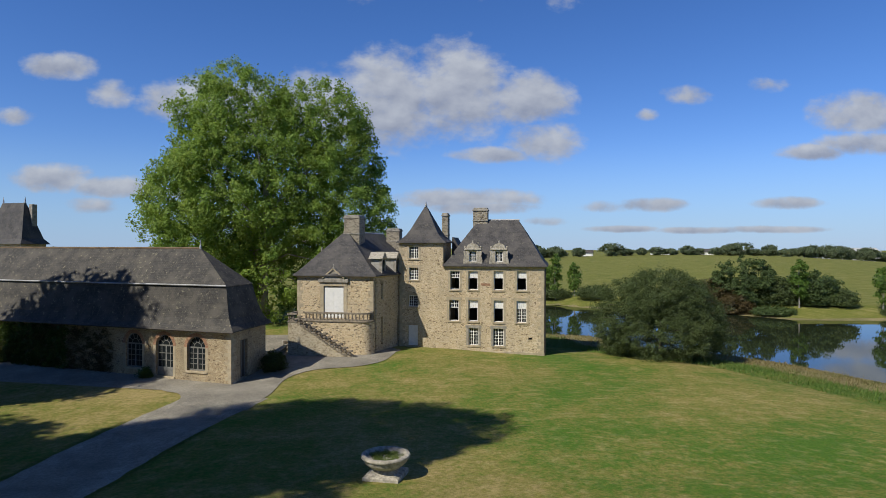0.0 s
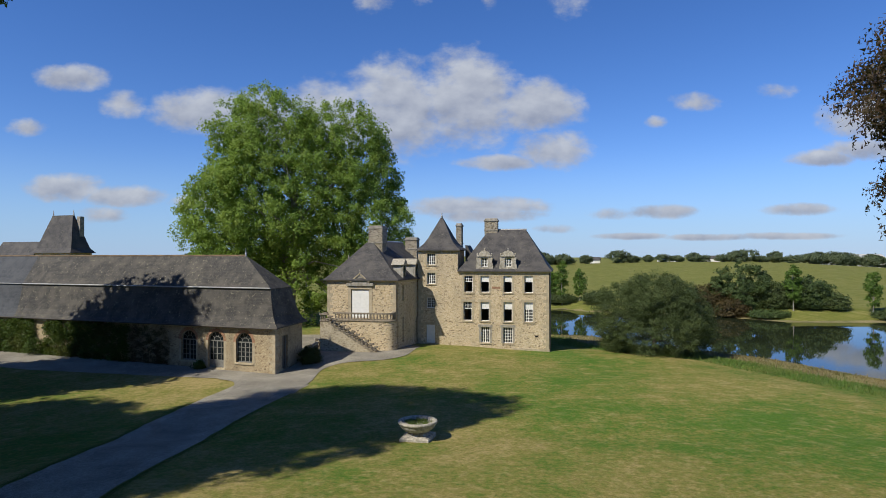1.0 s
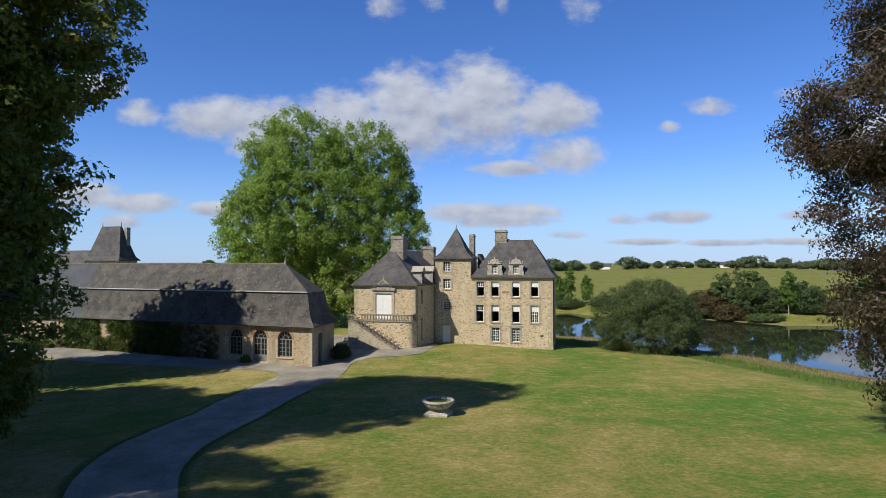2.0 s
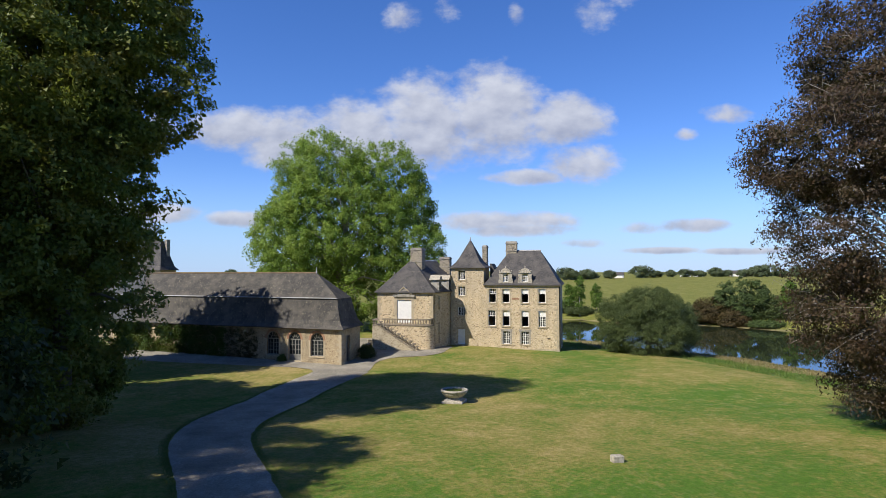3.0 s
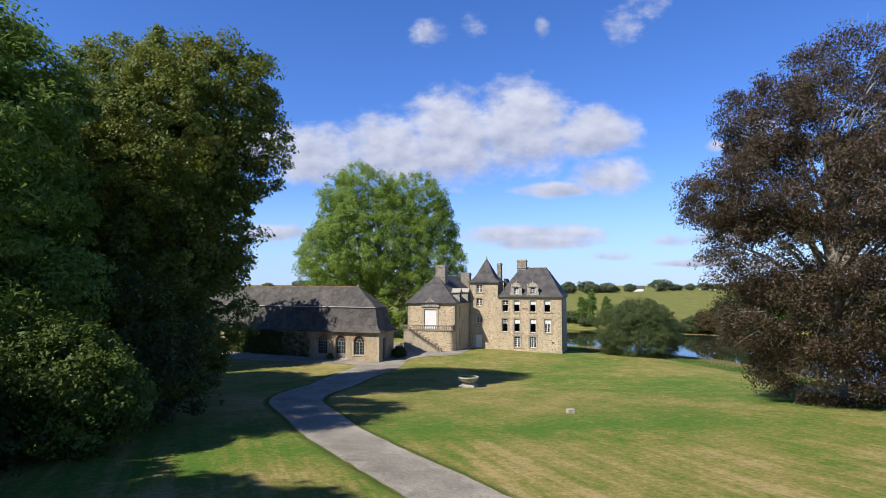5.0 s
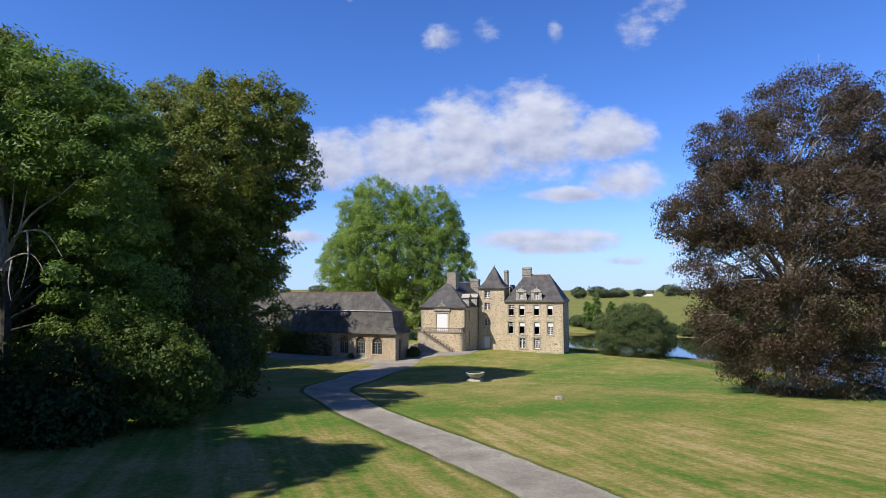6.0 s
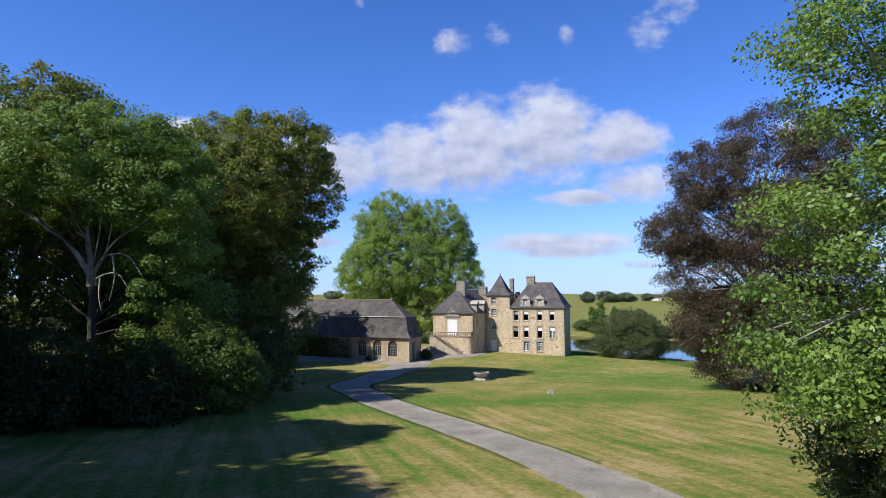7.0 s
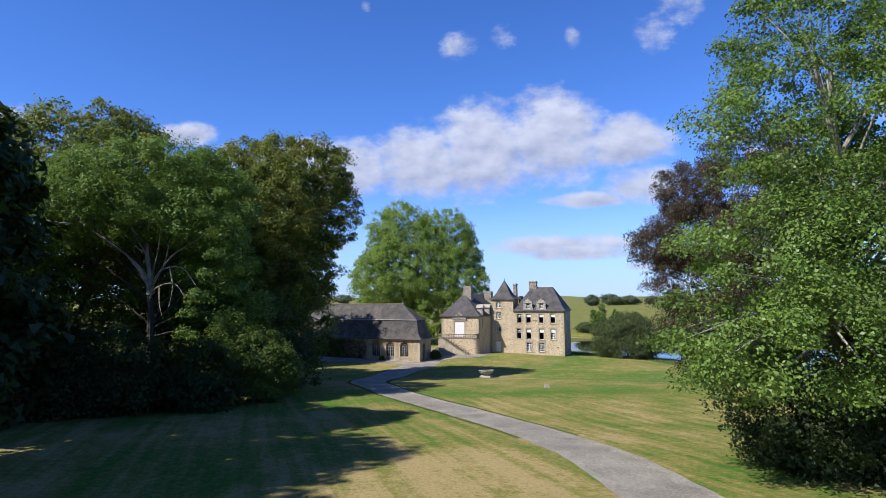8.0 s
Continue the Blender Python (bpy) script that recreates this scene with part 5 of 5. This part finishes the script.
tree("lime_tree", "dark lime tree crowded between its neighbours", (-36.0, 1.5), [(0, 0, 22, 5.0, 5.5, 5.4), (2.5, 0, 15, 4.4, 5, 8), (-1, 0, 9, 6, 6, 8)], 620, 70000, 0.18, 0.95, 0.55, ASH_LEAF, BARK, 34)
tree("copper_beech", "broad copper beech with reddish brown drooping leaves", (32.5, 18.5),
     [(0, 0, 20, 12.3, 12, 4.8), (1, 0, 26, 9.3, 9.5, 5.6), (2.8, 0, 31, 6.2, 6, 3.4), (0, 0, 14, 11.2, 11, 5.5), (0, 0, 8.5, 9.6, 9.5, 5.5), (0.5, 0, 3.8, 8.0, 8, 3.6), (-8.4, 0, 19.2, 5.0, 5.5, 2.6), (8, 0, 20, 5, 7, 5), (-5.4, 0, 26.5, 4.2, 5.5, 4.0), (6, 0, 27, 5, 6, 5), (0, -7, 18, 7, 6, 4.5), (0, -6, 10, 7, 5, 4)],
     2300, 330000, 0.122, 0.95, 0.85, BEECH_LEAF, PALE_BARK, 15, droop=1.0, inner=0.2, limbs=90, slim=0.5, squash=0.24, twigs=800)
tree("maple_tree", "fresh green broad-leaved maple near the drive", (21.5, -32.0),
     [(-4.6, -6.0, 7.2, 6.6, 3.6, 2.9), (-3.4, -5.4, 10.6, 6.5, 3.8, 3.5), (-1.5, -1.6, 17.9, 6.2, 4.8, 3.7), (0.4, 0, 22.4, 5.8, 5.5, 4.7), (5, -1, 11.5, 7, 7, 7.5), (5.5, 0, 20, 6.5, 6.5, 7), (1.2, 0, 13.8, 4.6, 4.6, 4.4), (-1.8, -0.5, 6.8, 5.4, 4.2, 2.6), (2.5, -5, 9.2, 5, 3.2, 3.2)],
     1150, 230000, 0.090, 0.92, 0.5, MAPLE_LEAF, PALE_BARK, 16, limbs=110, inner=0.16, floor=3.6, squash=0.36, corners=4)
# oaks along the lawn's edge, mostly unseen and set for their shadows: place, height, half width of the crown
# the two past x -60 are unseen, added to keep sun off the thicket
OAKS = [(-37, -39, 34, 8.0), (-34.5, -53.5, 34, 8.0), (-36, -65, 33, 8.0), (-38, -78, 33, 8.5), (-40.5, -28.5, 25, 8.2), (-62, -27, 30, 9), (-65, -12, 30, 9), (-50, 17, 29, 7.5)]
for i, (x, y, h, r) in enumerate(OAKS):
    low = [(0, 0, h * 0.40, r * 1.15, r * 1.15, h * 0.39), (2, 0, h * 0.2, r, r, h * 0.2)] if y < 0 else []
    tree("oak_tree", "dark shade-casting oak at the edge of the lawn, mostly unseen", (x, y), [(0, 0, h * 0.72, r, r, h * 0.28), (1.5, 0, h * 0.84, r * 0.7, r * 0.7, h * 0.16)] + low, 420, 21000, 0.5, 1.6, 0.7, SHADED_LEAF, BARK, 17 + i, group="oaks along the lawn")
tree("oak_tree", "dark shade-casting oak at the edge of the lawn, mostly unseen", (-49.0, 40.4), [(-5, -3, 18, 5.5, 5.5, 8), (-9, -1, 14, 6, 6, 8), (0, 0, 20.5, 7.5, 7.5, 9), (1, 0, 25.5, 6, 6, 6.0), (0, 0, 11, 8, 8, 9), (5, 0, 19, 5, 5, 8)], 640, 36000, 0.48, 1.6, 0.7, SHADED_LEAF, BARK, 22, group="oaks along the lawn")
for i, (x, y, rr, h) in enumerate(((-41, -23, 5.5, 9), (-45, -11, 6, 10), (-39, -6, 5, 8), (-24.5, 1, 4.8, 11), (-30, -2, 5, 8), (-31.5, -16.5, 4.4, 7.6), (-26, -13, 3.8, 6.2), (-52, -22, 7, 12), (-36, -19, 4.5, 7), (-40, 8, 6, 10), (-58, -8, 7, 12), (20.4, -32.6, 5.3, 6.6), (26, -35, 5.5, 7.5))):
    tree("laurel", "dark dense laurel thicket under the trees", (x, y), [(0, 0, h * 0.5, rr, rr, h * 0.52), (1, 0, h * 0.3, rr, rr, h * 0.32)], 220, 26000 if x > 0 else 11000, 0.12 if x > 0 else 0.17, 0.8, 0.3, SHADED_LEAF, BARK, 110 + i, trunk_top=0.5, limbs=4, category="shrub", floor=0.0, group="thicket under the trees")
tree("willow_bush", "round dark green willow bush on the pond bank", (26.2, 66.6), [(0, 0, 4.9, 6.0, 5.8, 4.9), (0, 0, 2.7, 6.9, 6.2, 3.0), (0.5, 0, 6.9, 4.4, 4.4, 3.1), (-3.4, 0, 4.8, 3.9, 4.4, 4), (3.4, 0, 4.1, 3.6, 4.4, 3.8)], 2400, 140000, 0.095, 0.45, 0.25, WILLOW_LEAF, BARK, 28, trunk_top=0.5, limbs=20, category="bush", floor=0.0, slim=0.4)

# far shore: name, label, place, half width, height, leaf, leaves
GREEN_LOW, GREEN_MID, RED_MID = "low green shrub on the far pond bank", "green shrub on the far pond bank", "reddish shrub on the far pond bank"
SHORE = [("shore_oak", "broad green oak on the far pond bank", 64.5, 121, 5.8, 9.8, SHORE_LEAF, 20000), ("shore_shrub", RED_MID, 57.5, 122, 4.2, 6.0, RED_LEAF, 9000),
         ("shore_shrub", GREEN_MID, 76, 117.5, 4.8, 6.8, SHORE_LEAF, 13000), ("shore_shrub", GREEN_MID, 70, 118, 3.2, 5.2, WILLOW_LEAF, 7000), ("shore_shrub", RED_MID, 60.5, 117.5, 2.8, 3.8, RED_LEAF, 6000),
         ("shore_shrub", GREEN_MID, 80, 115.5, 2.8, 3.4, WILLOW_LEAF, 5000), ("shore_shrub", GREEN_LOW, 53, 124, 3.0, 4.0, WILLOW_LEAF, 5000), ("shore_shrub", GREEN_LOW, 47, 128, 3.4, 3.2, SHORE_LEAF, 5000)]
SHORE += [("shore_shrub", GREEN_LOW, x, y, 3.4, h, SHORE_LEAF if i % 2 else WILLOW_LEAF, 3800) for i, (x, y, h) in enumerate(((38, 136, 3.0), (26, 145, 3.2), (30.5, 141.5, 2.2), (66, 113.5, 1.5), (88, 109.5, 1.6), (96, 112, 2.6), (104, 110, 2.2), (114, 107, 2.2), (125, 106, 2.6)))]
for i, (name, label, x, y, r, h, leaf, n) in enumerate(SHORE):
    tree(name, label, (x, y), [(0, 0, h * 0.55, r, r * 0.9, h * 0.46), (r * 0.35, 0, h * 0.4, r * 0.8, r * 0.8, h * 0.4), (-r * 0.4, 0, h * 0.38, r * 0.8, r * 0.8, h * 0.36), (0, 0, h * 0.25, r * 0.9, r * 0.9, h * 0.25)], 420, int(n * 1.5), 0.18, 0.6, 0.16, leaf, BARK, 40 + i, trunk_top=0.6, limbs=6, category="shrub", floor=0.0)
for i, (x, y, h) in enumerate(((71.5, 114.5, 9.4), (85.5, 111.5, 8.6), (30.2, 140, 10.6), (34.6, 140, 7.6), (28.0, 142, 8.4))):
    tree("poplar", "slim young poplar on the far pond bank", (x, y), [(0, 0, h * 0.6, 1.3, 1.3, h * 0.4)], 60, 2600, 0.2, 0.5, 0.11, ASH_LEAF, PALE_BARK, 70 + i, trunk_top=0.85, limbs=5, group="poplars on the far bank")

# ridge trees: three built, the rest copied
RIDGE = []
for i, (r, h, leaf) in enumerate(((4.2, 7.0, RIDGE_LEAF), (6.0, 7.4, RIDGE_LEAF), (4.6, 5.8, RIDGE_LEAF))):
    RIDGE.append(tree("ridge_tree", "distant dark hedge tree on the ridge, paled by haze", (48 + 12 * i, 338), [(0, 0, h * 0.58, r, r, h * 0.43), (r * 0.5, 0, h * 0.45, r * 0.7, r * 0.7, h * 0.36)], 110, 5200, 0.34, 0.9, 0.25, leaf, BARK, 80 + i, trunk_top=0.6, limbs=4, group="trees on the far ridge"))
rng = random.Random(5)
spots = [(60, 1.0), (67, 0.9), (76, 1.05), (86, 0.95), (103, 1.2), (113, 1.1), (122, 0.75), (129, 0.8), (137, 0.85), (146, 0.9), (155, 0.85), (163, 1.0), (170, 1.35), (179, 1.4), (187, 1.1), (196, 1.15), (205, 1.1), (213, 1.3), (222, 1.5), (231, 1.4), (240, 1.5), (249, 1.3), (258, 1.2), (267, 1.5), (277, 1.7), (288, 1.6), (300, 1.8)]
spots += [(-250, 0.9), (-236, 0.7), (-205, 0.8), (-140, 0.9), (-120, 1.2)]
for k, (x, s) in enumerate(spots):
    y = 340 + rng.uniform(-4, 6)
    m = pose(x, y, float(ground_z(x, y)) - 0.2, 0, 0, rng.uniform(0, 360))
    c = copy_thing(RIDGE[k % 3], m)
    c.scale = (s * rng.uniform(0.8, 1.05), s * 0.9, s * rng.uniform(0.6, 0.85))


def far_house(x, y, turn, w, d, h, roof_h, mat, roof_mat, label):
    ob = holder("far_house", pose(x, y, float(ground_z(x, y)) - 0.3, 0, 0, turn), label, "house")
    part("wall", Shape().loft([[(-w, y, 0), (w, y, 0), (w, y, h), (0.0, y, h + roof_h - 0.1), (-w, y, h)] for y in (d, -d)]), mat, ob)
    for k in (-1, 1):
        part("roof", Shape().loft([[(0, y, h + roof_h), (k * (w + 0.3), y, h - 0.2), (k * (w + 0.3), y, h - 0.02), (0, y, h + roof_h + 0.2)] for y in (d + 0.3, -d - 0.3)]), roof_mat, ob)
    for k in (-0.5, 0.5):
        part("window", Shape().box(w - 0.05, w + 0.04, k * d - 0.5, k * d + 0.5, 1.0, 2.3), GLASS, ob)


for x, turn in ((94, 70), (134, 80), (142, 20), (158, 75), (165, 60)):
    far_house(x, 352, turn, 2.0, 2.8, 2.2, 1.5, WHITE_PAINT, SLATE, "distant white house with a slate roof on the ridge")
far_house(262, 372, 84, 9, 16, 5.0, 3.6, GREY_PAINT, GREY_PAINT, "large pale grey barn on the far ridge")

# ---- near things ----
part("ivy", quick_mesh("ivy", *leaves(*(lambda r: (np.array([(u - LEAN_U * -0.15, -0.12 - 0.25 * r.random() * (1 - z / 5), z) for u, z in
     [(r.uniform(-37.4, -31.4), r.uniform(0.1, 4.5)) for _ in range(150)] + [(r.uniform(-29.6, -17.8), r.uniform(0.1, 4.3)) for _ in range(270)]]), np.full(420, 0.42)))(np.random.default_rng(3)), 36000, 0.10, np.random.default_rng(4))), IVY_LEAF)
r = np.random.default_rng(14)
spread = np.array([(u, -0.05, z) for u, z in zip(r.uniform(-17.6, -12.7, 260), 4.2 * r.random(260) ** 1.5)])
part("creeper", quick_mesh("creeper", *leaves(spread, np.full(260, 0.22), 9000, 0.07, r)), TWIG)
creeper = bpy.data.objects["creeper"]
creeper.matrix_world = OR
tagged(creeper, "thin brown creeper on the orangery wall", "creeper", kind="stuff")
ivy = bpy.data.objects["ivy"]
ivy.matrix_world = OR
tagged(ivy, "thick green ivy climbing the orangery wall", "ivy", kind="stuff")
for i, (u, v, r, h) in enumerate(((-44, -0.9, 1.2, 1.5), (-41.5, -0.9, 1.0, 1.3), (-39, -1.0, 1.3, 1.8), (-8.5, -0.5, 0.35, 0.9), (-30.6, -0.8, 1.0, 1.8))):
    p = OR @ Vector((u, v, 0))
    tree("shrub", "small green shrub at the orangery wall", (p.x, p.y), [(0, 0, h * 0.5, r, r * 0.8, h * 0.5)], 40, 1800, 0.09, 0.3, 0.05, IVY_LEAF, BARK, 90 + i, trunk_top=0.5, limbs=3, category="shrub", floor=0.0)
tree("shrub", "dark clipped shrub beside the orangery end", (-13.3, 55.6), [(0, 0, 0.9, 0.9, 1.6, 0.9)], 60, 4000, 0.09, 0.3, 0.06, SHADED_LEAF, BARK, 97, trunk_top=0.5, limbs=3, category="shrub", floor=0.0)


def parapet(x0, y0, x1, y1, z0, z1):
    """A low stone balustrade on a sloping coping, from one end to the other."""
    ln, turn = math.hypot(x1 - x0, y1 - y0), math.degrees(math.atan2(y1 - y0, x1 - x0))
    ob = holder("garden_balustrade", pose(x0, y0, float(ground_z(x0, y0)), 0, 0, turn), "low weathered stone balustrade by the forecourt", "balustrade")
    part("plinth", Shape().box(0, ln, -0.16, 0.16, -0.4, 0.25, 0.02), GREY_STONE, ob)
    n = int(ln / 0.4)
    for k in range(n):
        baluster(ob, (k + 0.5) * ln / n, 0, 0.25)
    part("coping", Shape().loft([[(0, y, 0.86 + z0), (ln, y, 0.86 + z1), (ln, y, 1.02 + z1), (0, y, 1.02 + z0)] for y in (0.17, -0.17)]), GREY_STONE, ob)
    part("pier", Shape().box(-0.4, 0.0, -0.22, 0.22, -0.4, 1.15 + z0, 0.03), GREY_STONE, ob)


parapet(-14.1, 58.2, -13.9, 63.4, 0.05, 0.05)
parapet(-14.2, 64.6, -12.6, 65.6, 0.05, 0.05)

basin = holder("stone_basin", pose(-1.5, 30.8, float(ground_z(-1.5, 30.8)), 0, 0, -13), "round lichened stone basin on a square foot on the lawn", "basin")
part("bowl", Shape().lathe(0, 0, [(0.02, 0.45), (0.42, 0.47), (0.80, 0.58), (1.06, 0.80), (1.15, 1.00), (1.22, 1.04), (1.24, 1.10), (1.22, 1.16), (1.16, 1.19), (1.04, 1.19), (0.99, 1.13), (0.9, 1.02), (0.02, 1.0)], 48), LICHEN_STONE, basin)
part("foot", Shape().loft([[(a * k, b * k, z) for a, b in ((-1, -0.97), (0.97, -1), (1, 1), (-0.98, 1))] for k, z in ((0.95, -0.2), (0.93, 0.20), (0.88, 0.25), (0.66, 0.33), (0.5, 0.5))]), LICHEN_STONE, basin)
r = np.random.default_rng(8)
part("weeds", quick_mesh("weeds", *leaves(np.c_[0.85 * np.sqrt(r.random(60))[:, None] * np.array([[math.cos(t), math.sin(t)] for t in r.random(60) * 6.283]), np.full(60, 1.03)], np.full(60, 0.13), 9000, 0.022, r)), FRINGE, basin, "low green weeds in the bowl")
stone = holder("stone_block", pose(7.25, 8.6, float(ground_z(7.25, 8.6)), 0, 0, 14), "small pale stone block lying on the lawn", "stone")
part("block", Shape().box(-0.30, 0.30, -0.22, 0.22, -0.1, 0.33, 0.03), LICHEN_STONE, stone)

# reeds and rough grass along the near bank, tufts beside the drive
r = np.random.default_rng(9)
bank = spline([(p[0], p[1]) for p in POND[2:13]], 60)
def bank_sheet(name, shore, width, label):
    """A strip of dry grass on the land side of a stretch of the pond's edge."""
    rows = []
    for i in range(0, len(shore) - 1, 6):
        d = shore[i + 1] - shore[i]
        nrm = np.array([d[1], -d[0]]) / np.hypot(*d)
        wide = width + 0.35 * width * noise.noise((shore[i][0] * 0.15, shore[i][1] * 0.15, 0))
        rows.append([tuple(shore[i] + nrm * q) for q in np.linspace(-0.6, -wide if pond_distance(*(shore[i] - nrm * 2)) > 0 else wide, 8)])
    tagged(part(name, draped(rows, 0.03), DRY_GRASS), label, "bank", kind="structure")


bank_sheet("bank", bank, 6.0, "dry straw-coloured grass along the pond bank")
bank_sheet("bank_far", spline([(p[0], p[1]) for p in POND[16:25]], 40), 1.5, "thin dry grass edge of the far pond shore")


def blades(name, pts, low, high, leaf, label, category):
    """Upright blades of grass or reed on the places given."""
    n = len(pts)
    h, ang, wid = r.uniform(low, high, n) * (1 + 1.3 * (r.random(n) < 0.06)), r.random(n) * 6.283, r.uniform(0.02, 0.05, n)
    foot, side = np.c_[pts, ground_z(pts[:, 0], pts[:, 1])], np.c_[np.cos(ang) * wid, np.sin(ang) * wid, 0 * wid]
    tip = foot + np.c_[r.normal(0, 0.12, (n, 2)), h]
    ob = part(name, quick_mesh(name, np.stack([foot - side, foot + side, tip + side * 0.3, tip - side * 0.3], 1).reshape(-1, 3), np.arange(n * 4).reshape(-1, 4)), leaf)
    tagged(ob, label, category, kind="stuff")


near_bank = np.array([bank[i] for i in r.integers(0, len(bank), 150000)]) + r.normal(0, 1, (150000, 2)) * 8.0
dd = pond_distance(near_bank[:, 0], near_bank[:, 1])
blades("reeds", near_bank[(dd > 0.1) & (dd < 7.0) & (r.random(len(dd)) < 0.6)], 0.05, 0.22, STRAW, "dry straw-coloured reeds along the pond bank", "reeds")
blades("rank_grass", near_bank[(dd > 6.0) & (dd < 13.0)], 0.08, 0.26, RANK_GRASS, "rank bright green grass on the slope above the pond", "grass")
r = np.random.default_rng(10)
pick = r.integers(16, len(line) - 90, 26000)
pts = []
for i in pick:
    x, y, w = line[i]
    d = line[i + 1][:2] - line[i][:2]
    nrm = np.array([-d[1], d[0]]) / np.hypot(*d)
    pts.append((x, y) + nrm * (w / 2 + abs(r.normal(0, 0.22)) + 0.02) * r.choice((-1, 1)) + d * r.random())
pts = np.array(pts)
n = len(pts)
h, ang, wid = r.uniform(0.02, 0.065, n), r.random(n) * 6.283, r.uniform(0.010, 0.022, n)
foot, side = np.c_[pts, ground_z(pts[:, 0], pts[:, 1])], np.c_[np.cos(ang) * wid, np.sin(ang) * wid, 0 * wid]
tip = foot + np.c_[r.normal(0, 0.05, (n, 2)), h]
part("grass_fringe", quick_mesh("grass_fringe", np.stack([foot - side, foot + side, tip + side * 0.3, tip - side * 0.3], 1).reshape(-1, 3), np.arange(n * 4).reshape(-1, 4)), FRINGE)
tagged(bpy.data.objects["grass_fringe"], "short grass tufts edging the gravel drive", "grass", kind="stuff")
